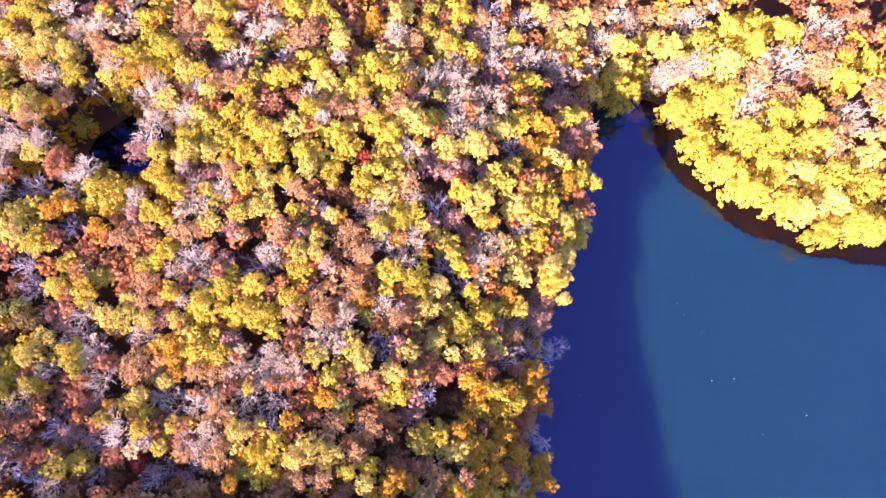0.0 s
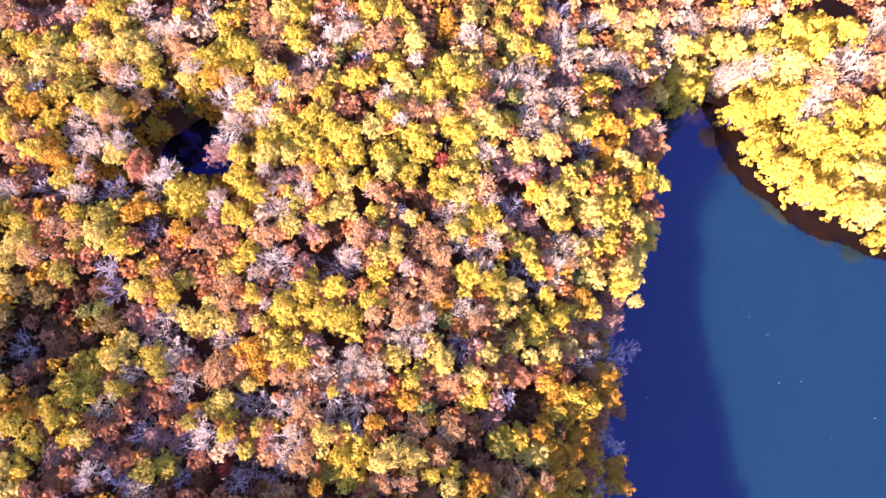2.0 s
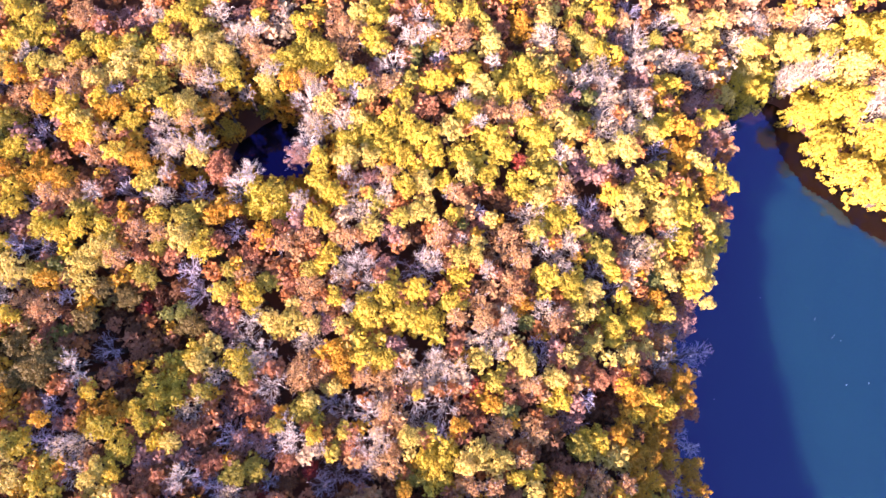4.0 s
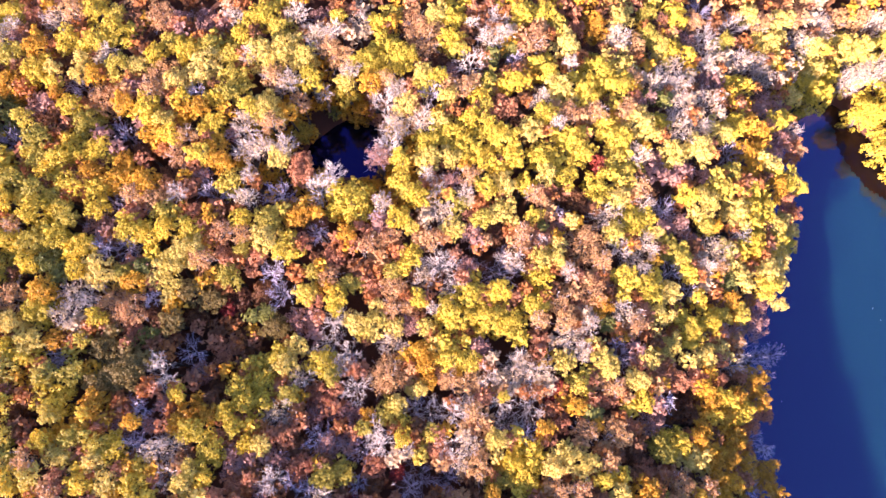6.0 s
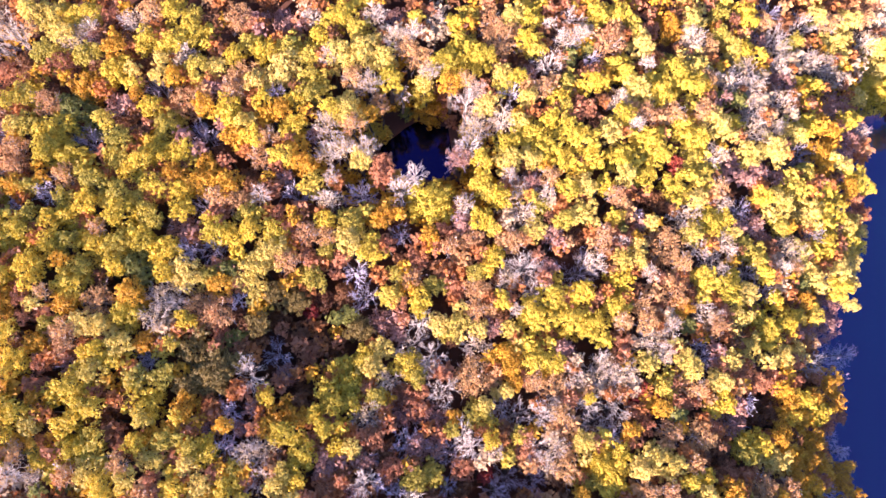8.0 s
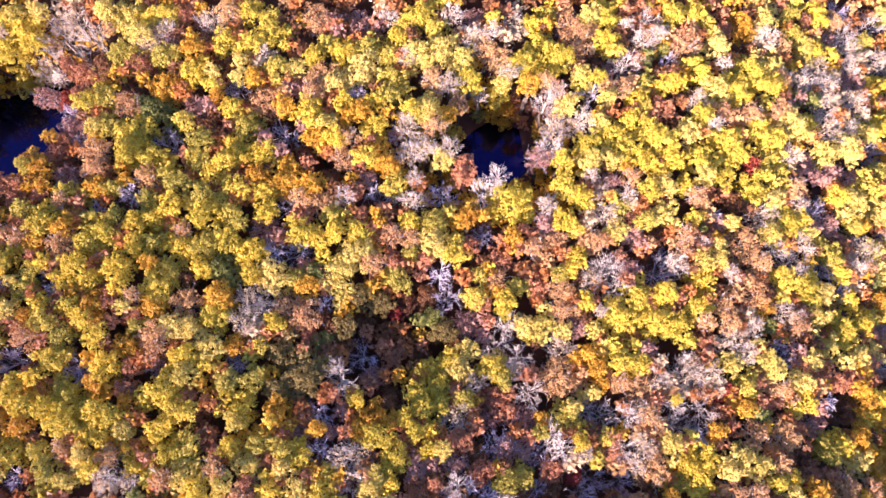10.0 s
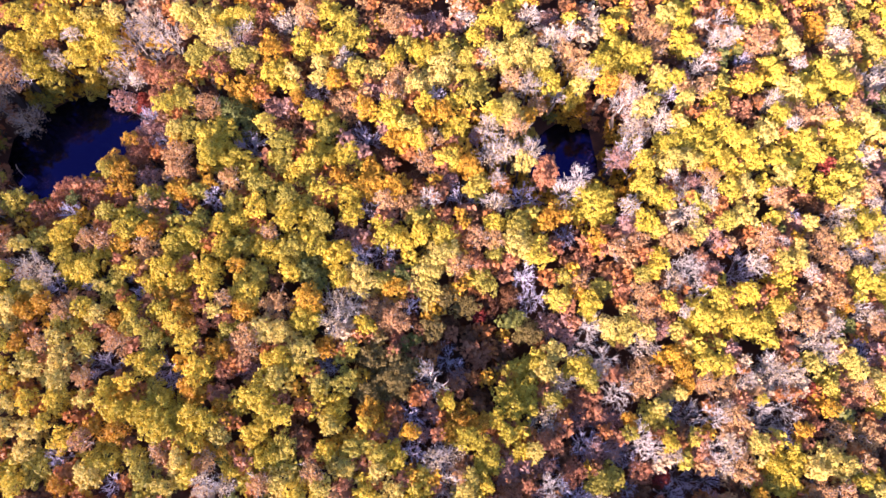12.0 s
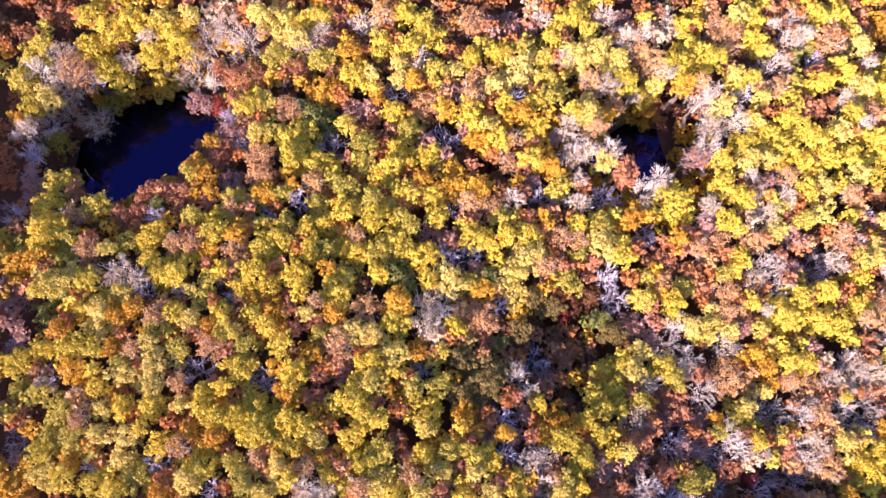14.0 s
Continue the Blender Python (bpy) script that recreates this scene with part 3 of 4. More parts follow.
grove("pale", [(-19.1, 67.1, 1.8), (-18.3, 10.9, 2.3), (-16.8, 16.1, 2.3), (-12.0, 37.3, 3.8), (-9.5, 18.5, 3.8), (-8.2, 74.9, 2.8), (-6.4, 28.4, 3.6), (-5.7, 50.4, 3.0), (-4.4, 32.3, 3.3), (-0.8, 65.8, 3.0), (2.7, 70.0, 5.3), (3.7, 56.8, 4.7), (4.3, 65.3, 3.2), (5.1, 61.5, 3.2), (8.8, 57.3, 3.2), (9.0, 28.9, 2.4), (10.9, 32.5, 4.3), (11.1, 63.4, 4.1), (12.0, 71.8, 2.5), (12.6, 75.4, 3.6), (20.7, 74.5, 3.3), (24.9, 75.5, 3.8), (28.0, 73.1, 3.4), (34.4, 61.6, 2.7), (37.7, 83.5, 4.6), (45.0, 89.1, 4.3), (55.3, 78.7, 4.1), (58.0, 80.6, 4.1), (62.4, 93.1, 4.4), (63.4, 81.2, 4.8), (75.8, 69.2, 5.1), (85.0, 81.0, 6.0)])
grove("pale", [(95.2, 88.9, 6.0), (99.3, 66.6, 6.0)])
grove("salmon", [(-175.4, 76.7, 3.0), (-169.7, 41.9, 2.0), (-159.3, 36.1, 3.3), (-157.0, 37.0, 3.0), (-155.7, 40.3, 3.3), (-150.8, 40.7, 3.0), (-149.8, 37.4, 2.8), (-145.8, 65.6, 2.3), (-144.4, 47.8, 3.4), (-142.9, 64.0, 3.3), (-142.9, 59.1, 1.9), (-131.5, 64.9, 3.4), (-130.4, 19.7, 1.9), (-129.4, 16.4, 1.9), (-126.1, 8.8, 2.2), (-124.3, 75.1, 3.8), (-106.5, -9.8, 2.2), (-96.5, -8.3, 1.7), (-89.6, 35.5, 2.2), (-84.3, 27.9, 2.4), (-83.8, 10.9, 2.9), (-82.0, -3.6, 2.3), (-79.5, -11.2, 3.3), (-71.8, -3.7, 3.0), (-71.2, 43.3, 2.8), (-70.7, 45.0, 3.0), (-69.4, 30.2, 1.9), (-68.7, -8.7, 3.0), (-67.7, 19.7, 1.9), (-66.4, 3.4, 3.7), (-64.8, 27.9, 3.3), (-63.4, 4.3, 1.9)])
grove("salmon", [(-57.1, 22.9, 2.8), (-56.4, -8.9, 2.8), (-45.6, -5.8, 3.4), (-31.7, 57.4, 2.7), (-23.0, -1.6, 2.8), (-17.4, 76.5, 3.0), (-14.0, 2.3, 2.5), (-9.7, -2.2, 2.3), (-6.8, -10.8, 3.7), (-1.7, 7.6, 2.0), (-1.5, -10.9, 2.3), (1.0, 6.0, 3.8), (1.7, 80.2, 1.9), (6.3, 6.6, 3.0), (11.2, 6.7, 2.2), (23.7, -0.5, 2.5), (32.0, 46.1, 2.7), (34.0, 43.4, 2.7), (104.6, 92.0, 6.0)])
grove("tan", [(-172.6, 66.2, 4.7), (-168.0, 36.5, 2.8), (-163.7, 30.0, 2.9), (-161.3, 2.8, 2.0), (-154.5, 13.2, 2.3), (-151.2, 18.5, 2.5), (-149.3, 30.8, 2.7), (-147.1, 7.9, 2.0), (-146.4, 30.2, 2.0), (-146.3, -1.7, 2.3), (-142.5, 13.4, 2.8), (-141.1, 37.2, 2.0), (-140.0, 29.2, 3.3), (-136.9, 46.9, 3.2), (-136.1, 43.5, 2.7), (-134.5, -3.6, 2.3), (-132.5, 56.1, 3.2), (-127.6, 42.1, 2.9), (-127.4, -5.1, 2.3), (-126.2, 20.3, 1.7), (-122.6, 14.5, 2.4), (-122.2, 11.8, 2.7), (-119.8, 32.1, 2.0), (-119.0, -8.6, 2.3), (-118.3, 19.3, 3.6), (-115.1, 74.8, 2.9), (-111.1, -7.1, 2.4), (-107.6, 57.6, 4.2), (-107.1, -11.7, 1.9), (-101.6, 18.3, 4.2), (-100.4, 38.3, 2.2), (-98.8, 17.4, 3.7)])
grove("tan", [(-98.8, 58.6, 3.0), (-98.8, 74.5, 4.1), (-97.2, 62.0, 4.8), (-97.2, 38.0, 3.6), (-93.2, 45.8, 2.8), (-92.0, 49.8, 3.0), (-87.3, 27.0, 2.9), (-84.1, 31.6, 2.7), (-81.1, 31.7, 2.7), (-76.7, 61.8, 2.8), (-76.3, 52.3, 2.8), (-71.6, 57.8, 2.5, 2), (-66.4, 68.6, 3.2), (-63.7, 66.4, 3.4), (-58.6, 30.2, 2.4), (-55.1, 61.7, 2.0), (-54.5, 31.9, 3.3), (-54.5, 6.8, 4.8), (-53.5, 22.2, 3.3), (-53.5, 18.7, 2.8), (-50.2, 74.9, 3.6), (-48.6, 71.0, 4.7), (-46.3, 31.5, 3.0), (-43.5, 6.2, 2.7), (-40.6, 60.7, 2.9), (-39.9, 5.3, 3.6), (-39.3, 43.7, 2.8), (-38.7, -0.1, 2.7), (-38.3, -9.0, 3.4), (-29.3, 33.0, 2.3), (-27.0, 40.5, 2.3), (-26.6, 16.9, 2.2)])
grove("tan", [(-26.2, 71.7, 3.9), (-23.8, -12.9, 2.7), (-22.6, 20.6, 2.8), (-21.7, 16.5, 2.8), (-20.1, -13.0, 2.4), (-19.6, 57.5, 2.9), (-18.7, -3.1, 3.0), (-16.8, 31.7, 5.2), (-15.7, 22.0, 3.8), (-14.3, -8.5, 2.4), (-13.9, 57.4, 2.9), (-13.8, 28.4, 2.9), (-12.6, 4.8, 2.8), (-12.5, -3.7, 3.9), (-7.8, 58.7, 3.3), (-7.5, 16.4, 2.9), (-5.9, 66.2, 3.0), (-5.1, 74.1, 3.4), (-4.9, 43.6, 2.4), (0.2, -12.9, 3.7), (5.8, -13.6, 2.5), (26.6, 84.5, 3.4), (35.9, 57.5, 2.4), (37.3, 88.7, 3.6), (50.0, 92.0, 3.7), (78.0, 76.8, 5.5), (83.9, 72.2, 4.7), (92.3, 79.0, 5.5), (95.6, 61.5, 6.0)])
grove("olive", [(-179.8, 68.0, 3.6), (-177.8, 70.0, 2.7), (-179.1, 55.0, 3.6, 7), (-173.3, 43.5, 3.9), (-168.3, 7.1, 2.9), (-168.1, 28.2, 2.4), (-167.3, 31.8, 3.4), (-165.6, 0.4, 2.9), (-171.1, 65.5, 3.6, 10), (-164.6, 38.4, 3.0), (-164.4, 4.1, 2.7), (-167.1, 67.5, 3.6, 7), (-162.3, 0.3, 2.7), (-160.6, 21.0, 2.5), (-157.8, 31.1, 2.9), (-161.5, 69.3, 4.2, 10), (-156.4, 11.1, 2.8), (-152.6, -5.6, 3.6), (-158.0, 70.6, 2.8, 13), (-151.7, 16.8, 2.3), (-148.9, 44.0, 2.0), (-147.5, 13.6, 2.5), (-147.4, 35.5, 3.0), (-144.7, 21.2, 2.9), (-143.7, 24.5, 2.7), (-141.2, 39.1, 3.3), (-140.3, 16.1, 2.7), (-138.5, -4.0, 2.3), (-137.1, 13.4, 3.3), (-136.7, 57.6, 3.0), (-136.3, -6.9, 3.2), (-135.4, 52.1, 2.9)])
grove("olive", [(-135.2, 67.2, 3.3), (-133.1, 40.0, 2.5), (-132.8, 66.2, 3.7), (-131.8, 34.3, 2.5), (-126.5, 66.3, 3.7), (-126.5, 37.5, 2.7), (-125.0, 29.7, 3.0), (-122.0, 40.6, 3.6), (-121.9, 52.9, 2.4), (-121.5, 25.2, 3.6), (-118.6, 49.3, 3.6), (-118.2, 45.2, 2.7), (-117.2, 38.7, 2.7), (-116.3, 29.4, 3.3), (-115.8, -3.7, 3.0), (-112.4, 35.6, 2.4), (-110.6, 33.5, 2.2), (-110.5, 52.8, 4.2), (-107.1, 74.6, 2.3), (-106.6, 6.5, 3.0), (-105.8, 12.5, 2.0), (-105.8, 63.5, 3.3), (-104.6, -3.4, 3.2), (-101.0, -4.7, 2.7), (-100.3, 23.8, 2.7), (-96.7, 69.3, 2.5), (-94.7, 35.6, 2.7), (-93.7, -7.8, 1.9), (-89.3, 68.3, 2.9)])
grove("olive", [(-85.0, 66.7, 3.2), (-84.5, 58.5, 2.8), (-84.2, 62.1, 3.7), (-83.7, 41.1, 3.0), (-82.8, 24.0, 2.9), (-80.7, 28.8, 2.4), (-76.5, 34.6, 3.6), (-76.2, 72.2, 2.7), (-71.6, 3.3, 2.9), (-73.2, 56.4, 3.0, 12), (-69.2, 21.1, 3.0), (-68.2, 25.1, 2.4), (-64.8, -10.5, 3.0), (-64.4, 6.2, 2.2), (-62.1, -9.7, 3.3), (-61.7, 23.2, 2.2), (-58.3, -2.4, 1.8), (-54.6, 76.8, 2.9), (-53.5, 25.3, 2.2), (-53.5, 0.4, 3.7), (-50.9, 40.3, 2.3), (-50.4, 33.5, 2.2), (-47.6, 62.0, 3.2), (-46.7, -3.4, 2.2), (-41.5, 68.7, 2.4), (-41.4, 38.0, 2.5), (-37.2, 35.5, 2.5), (-36.3, 57.2, 2.3), (-35.6, 62.7, 2.3), (-33.8, -11.1, 2.7)])
grove("olive", [(-21.2, 77.3, 2.4), (-19.5, 5.3, 3.0), (-11.0, 48.9, 3.0), (-3.1, -6.9, 3.4), (-1.5, 76.7, 2.5), (-1.1, 81.4, 3.2), (2.2, 31.9, 3.7), (3.9, 30.2, 2.7), (9.6, 37.5, 2.8), (13.3, 19.7, 2.5), (14.1, 45.4, 3.2), (17.2, 78.2, 2.3), (66.0, 88.0, 6.0)])
grove("dusky", [(-178.2, 45.3, 2.2), (-176.9, 41.9, 2.7), (-149.7, 59.6, 3.0, -1), (-142.4, 52.4, 3.3), (-126.2, 70.3, 2.9), (-122.1, 8.8, 2.8), (-120.9, 56.7, 3.9), (-106.7, 33.2, 3.6), (-104.7, 30.5, 2.2), (-95.6, 74.6, 2.9), (-94.0, -1.7, 2.0), (-92.2, 1.5, 2.3), (-90.8, 74.4, 4.2), (-88.6, 42.5, 2.2), (-87.4, 7.3, 2.7), (-83.8, 50.7, 1.9), (-79.9, -8.2, 2.8), (-75.0, -12.2, 2.5), (-73.5, -7.3, 3.0), (-70.9, 16.4, 3.3), (-68.5, 76.0, 3.3), (-66.8, 0.5, 3.4), (-64.2, -5.2, 2.9), (-61.4, -0.0, 3.2), (-61.2, -5.2, 2.4), (-56.7, 47.3, 3.2, -1), (-56.6, 35.3, 1.7), (-50.4, 15.9, 2.8), (-43.6, -13.4, 1.8), (-42.9, 42.7, 2.9)])
grove("dusky", [(-39.8, 26.9, 2.5), (-38.7, 32.7, 2.9), (-37.0, 11.9, 1.9), (-4.4, -1.8, 3.7), (-1.3, 49.8, 2.8), (3.6, 37.3, 3.4), (11.4, 68.9, 3.3), (21.9, 18.2, 3.9), (22.9, 21.9, 4.3), (28.4, 55.5, 3.7), (30.0, 68.1, 5.0), (30.3, 59.5, 4.1)])
grove("orange", [(-172.1, 28.7, 2.4), (-165.9, 16.6, 2.3), (-163.4, 10.4, 2.8), (-162.6, -2.9, 2.9), (-157.7, 13.7, 2.2), (-157.5, 18.6, 2.5), (-154.9, 19.9, 2.2), (-148.8, -8.0, 2.0), (-148.2, 45.7, 2.7), (-146.3, 42.8, 3.0), (-145.6, 50.0, 1.9), (-144.8, 39.9, 1.8), (-144.6, 0.7, 2.5), (-144.2, 29.8, 2.3), (-143.3, 17.0, 2.2), (-141.2, -0.2, 2.5), (-139.9, 32.2, 2.5), (-135.4, 39.4, 2.3), (-132.9, 19.1, 3.2), (-131.8, 16.3, 1.9), (-130.9, 6.3, 2.3), (-127.0, 12.3, 3.3), (-126.2, 60.4, 4.2), (-124.7, 26.0, 1.8), (-123.5, 18.8, 3.0), (-121.3, 67.5, 3.4), (-116.2, 57.8, 2.2), (-112.9, 20.0, 3.6), (-110.1, 12.0, 2.5), (-109.5, 61.4, 2.5)])
grove("orange", [(-103.8, 55.9, 2.8), (-103.5, 41.2, 3.6), (-102.6, 1.5, 3.2), (-98.8, 22.3, 3.2), (-98.3, 50.5, 3.0), (-98.0, 40.8, 3.3), (-96.1, -1.2, 2.0), (-89.9, 55.0, 2.8), (-89.6, -1.7, 2.5), (-87.7, 0.1, 3.8), (-86.2, 34.2, 1.9), (-85.3, 45.3, 3.3), (-73.8, 55.7, 2.5, 2), (-70.4, 35.6, 2.8), (-62.2, 31.7, 2.2), (-61.6, 61.9, 4.3, 11), (-58.3, 61.4, 2.9), (-48.9, 11.2, 2.4), (-47.5, 8.2, 2.4), (-47.0, 5.8, 2.2), (-36.0, -13.3, 2.0), (-26.6, -2.5, 1.7), (-20.4, 1.3, 2.4), (-14.1, 19.9, 3.2), (-13.3, 77.2, 4.1), (-7.7, -13.5, 3.3), (8.4, -9.3, 2.9), (8.5, -11.8, 2.3), (12.1, -8.9, 2.7), (12.6, -13.6, 2.4), (14.9, 22.6, 3.2), (20.5, 54.5, 3.2)])
grove("orange", [(20.5, 5.8, 4.4), (21.5, -11.5, 2.4), (21.5, 2.4, 3.2), (21.7, -14.8, 3.4), (23.2, -10.4, 1.5), (23.7, -15.8, 1.9), (23.7, 59.2, 3.3), (28.6, 47.6, 3.7)])
grove("brown", [(-181.4, 76.1, 3.7), (-179.3, 51.9, 2.2, 6), (-168.4, 4.6, 2.5), (-165.2, 71.8, 2.5), (-144.4, 44.8, 2.2), (-138.3, 65.3, 3.3), (-133.0, 58.7, 3.2), (-118.7, 53.0, 2.8), (-118.6, 23.7, 1.8), (-117.3, -0.7, 2.0), (-116.9, 64.9, 2.4), (-115.7, 1.5, 2.8), (-115.1, 4.3, 2.0), (-114.0, -2.9, 1.8), (-101.5, 70.9, 2.9), (-100.6, 47.7, 3.0), (-96.5, 56.6, 2.3), (-95.9, 17.5, 2.7), (-95.0, 42.8, 2.8), (-94.4, 77.1, 2.4), (-89.6, 17.0, 2.9), (-84.3, 4.3, 2.4), (-83.5, 36.1, 2.2), (-81.6, 20.6, 2.8), (-80.7, 13.6, 2.2), (-70.0, -6.1, 3.2), (-67.1, 34.3, 1.9), (-62.9, 26.7, 2.8), (-56.5, -12.4, 2.5), (-44.6, 67.6, 2.7), (-37.5, -12.7, 2.7), (-34.1, 33.7, 3.2)])
grove("brown", [(-21.7, 41.2, 2.0), (-14.7, 72.7, 3.4), (-8.3, -7.9, 2.8), (4.1, 0.7, 3.9)])
grove("mellow", [(-172.5, 34.9, 3.2), (-171.5, 31.7, 3.2), (-170.0, 70.8, 3.9), (-169.8, 33.8, 2.9), (-168.2, 14.0, 3.2), (-162.7, 20.0, 2.2), (-159.5, 7.7, 2.0), (-155.0, 4.3, 2.5), (-153.8, 32.0, 3.4), (-150.9, 4.6, 3.2), (-149.1, -1.2, 2.9), (-148.7, 19.3, 2.4), (-143.5, 4.4, 1.8), (-141.9, 26.2, 1.9), (-141.4, 2.7, 3.0), (-141.2, 18.8, 2.9), (-140.3, 7.3, 1.8), (-138.1, 23.4, 2.9), (-138.1, 9.9, 3.3), (-138.0, 2.2, 3.2), (-136.6, 25.3, 3.4), (-134.0, 23.3, 2.4), (-130.5, 51.4, 4.7), (-130.3, 2.0, 2.8), (-129.8, 8.8, 3.3), (-129.7, 25.2, 3.2), (-128.9, 21.8, 1.9), (-128.3, 33.6, 2.3), (-127.2, 29.1, 3.3), (-125.8, 34.3, 3.7), (-122.3, 36.4, 2.9), (-121.0, 62.5, 3.4)])
grove("mellow", [(-120.4, -1.1, 2.9), (-120.1, 29.2, 3.3), (-118.7, 10.5, 2.4), (-116.7, 10.9, 2.4), (-116.6, 34.5, 3.9), (-116.1, 25.2, 2.5), (-113.4, 55.5, 3.0), (-112.1, 47.0, 4.1), (-109.2, -3.7, 2.2), (-108.5, 2.0, 3.7), (-107.9, 24.4, 2.3), (-107.6, 28.5, 2.9), (-107.1, 39.4, 3.2), (-106.9, 46.9, 3.0), (-106.1, 35.7, 2.7), (-103.4, 15.8, 2.3), (-103.0, -10.6, 2.9), (-99.2, 55.9, 3.0), (-99.0, 66.2, 2.8), (-98.8, 52.9, 1.9), (-98.6, -5.6, 2.9), (-97.1, 30.8, 2.7), (-94.6, 49.8, 2.8), (-93.8, 31.9, 2.4), (-93.4, 67.0, 3.4), (-93.0, 57.0, 2.5), (-89.7, 3.3, 2.0), (-87.4, 57.6, 2.5), (-87.2, 52.3, 3.6), (-83.7, -10.1, 2.0), (-83.6, 70.7, 3.2), (-81.6, 0.5, 2.3)])
grove("mellow", [(-80.8, 34.3, 2.4), (-77.9, -4.9, 2.5), (-63.6, 20.6, 2.7), (-57.3, 74.6, 2.9), (-53.0, 35.0, 3.0), (-51.6, -4.2, 2.0), (-51.5, 26.3, 2.2), (-50.4, 28.4, 2.8), (-49.3, 39.3, 3.0), (-42.5, 71.2, 3.6), (-39.1, 54.7, 2.5), (-37.4, 59.3, 2.9), (-36.5, 46.6, 2.9), (-33.8, 22.0, 3.3), (-31.9, -8.2, 2.9), (-31.1, 47.5, 3.2), (-30.6, 62.7, 3.2), (-29.9, -11.0, 3.7), (-29.0, 42.7, 2.9), (-28.8, -7.3, 3.9), (-26.1, 24.8, 3.7), (-12.2, -10.9, 2.8), (-7.4, 2.3, 3.0), (-0.5, -5.4, 4.1), (4.1, 74.3, 3.2), (4.8, 42.5, 3.0), (4.9, 81.7, 4.2), (7.3, 22.6, 2.4), (9.0, -0.3, 2.4), (10.1, 17.8, 3.4), (11.5, 2.9, 2.7), (15.9, -0.4, 3.0)])
grove("mellow", [(17.6, 59.3, 3.8), (20.2, 69.2, 3.7), (21.6, 34.8, 3.6), (42.8, 75.2, 4.3), (79.4, 91.6, 6.0)])
grove("shaded", [(-179.3, 49.8, 2.7), (-179.2, 57.4, 3.0, 3), (-170.7, 65.7, 2.8, 1), (-167.4, 8.9, 2.3), (-162.7, 26.5, 1.3), (-159.6, -3.9, 1.5), (-154.1, 22.6, 2.4), (-153.7, 36.1, 2.0), (-149.7, -4.2, 2.3), (-148.6, 22.9, 1.3), (-144.6, 9.7, 3.6), (-142.0, 24.8, 1.5), (-141.3, -8.1, 2.0), (-140.3, 50.2, 2.4), (-139.8, 21.4, 1.5), (-135.5, 57.7, 1.4), (-135.2, 9.5, 2.7), (-135.2, 36.4, 1.8), (-130.1, 39.1, 2.7), (-124.7, 49.2, 3.7), (-113.0, 60.3, 2.8), (-109.5, 9.8, 2.5), (-104.3, 28.6, 2.4), (-103.9, 21.9, 1.3), (-103.8, 50.8, 3.3), (-103.0, 37.6, 3.3), (-100.2, 28.8, 2.9), (-95.9, 1.0, 2.5), (-95.6, -4.9, 2.5), (-95.8, 19.8, 1.9), (-90.7, 58.7, 2.0)])
grove("shaded", [(-89.1, 10.8, 3.2), (-86.6, 39.1, 3.0), (-75.6, 25.4, 3.0), (-74.9, 39.9, 3.3), (-74.1, 21.4, 3.3), (-70.5, -10.9, 1.8), (-67.7, -12.4, 2.0), (-67.5, 32.6, 2.3), (-66.2, -4.3, 3.4), (-59.3, -11.8, 2.3), (-58.4, -6.2, 3.2), (-50.5, -13.0, 2.8), (-49.5, 1.4, 2.7), (-48.5, -10.7, 3.4), (-46.4, 60.0, 2.7), (-43.6, -11.2, 2.9), (-33.7, 26.8, 5.0), (-30.0, 68.2, 2.2), (-29.3, -3.6, 2.2), (-22.0, 37.7, 1.5), (-11.1, 12.8, 2.0), (-10.1, 10.1, 2.7), (-1.6, 2.3, 2.3), (0.5, 39.9, 2.8), (2.2, 27.8, 3.4), (5.9, 23.5, 2.8), (11.6, 84.8, 3.3), (17.3, 53.7, 3.6), (17.7, -15.2, 2.2), (19.7, -5.5, 2.5), (21.3, 10.5, 4.8), (22.5, -7.8, 1.9)])
grove("shaded", [(26.1, 11.9, 2.7)])
grove("green", [(-169.3, 19.6, 4.3), (-153.7, 38.5, 1.5), (-128.4, 55.6, 6.0), (-125.2, -4.8, 1.4), (-119.6, -11.3, 2.2), (-113.2, 25.8, 3.9), (-97.6, 25.1, 2.2), (-76.6, 17.9, 2.4), (-67.0, 61.1, 1.8, 12), (-34.7, 67.4, 2.0), (-31.1, 70.8, 2.4), (-25.6, 34.7, 1.8), (-16.3, 0.3, 1.9), (-12.8, 16.4, 2.3), (-0.5, 63.4, 2.5), (14.5, 26.3, 3.2)])
grove("bare", [(-178.2, 65.3, 2.4), (-152.7, 68.8, 4.6, 5), (-148.5, 72.0, 4.6), (-141.1, 70.5, 4.4), (-105.5, 19.1, 2.3), (-93.5, 9.0, 1.8), (-92.3, 38.6, 2.2), (-92.5, 6.6, 3.0), (-90.0, -9.6, 2.9), (-72.9, -10.7, 2.5), (-67.4, 40.4, 3.6), (-67.7, 60.6, 2.0, 4), (-65.6, 12.2, 3.6), (-64.8, 42.9, 2.5), (-64.1, 16.1, 2.7), (-61.5, 10.7, 2.9), (-59.9, 4.3, 3.2), (-56.4, -3.3, 2.9), (-55.1, 58.0, 3.2), (-54.9, -5.1, 2.5), (-54.6, 49.2, 2.8), (-46.6, -0.1, 3.7), (-45.2, 26.5, 3.6), (-43.7, -5.2, 2.7), (-43.7, 27.5, 2.8), (-42.7, 22.9, 2.8), (-42.6, -0.1, 2.7), (-39.0, 66.5, 3.7), (-34.0, 1.8, 2.9), (-34.0, 77.2, 3.0), (-28.3, 1.3, 3.6), (-25.5, 31.6, 1.7)])
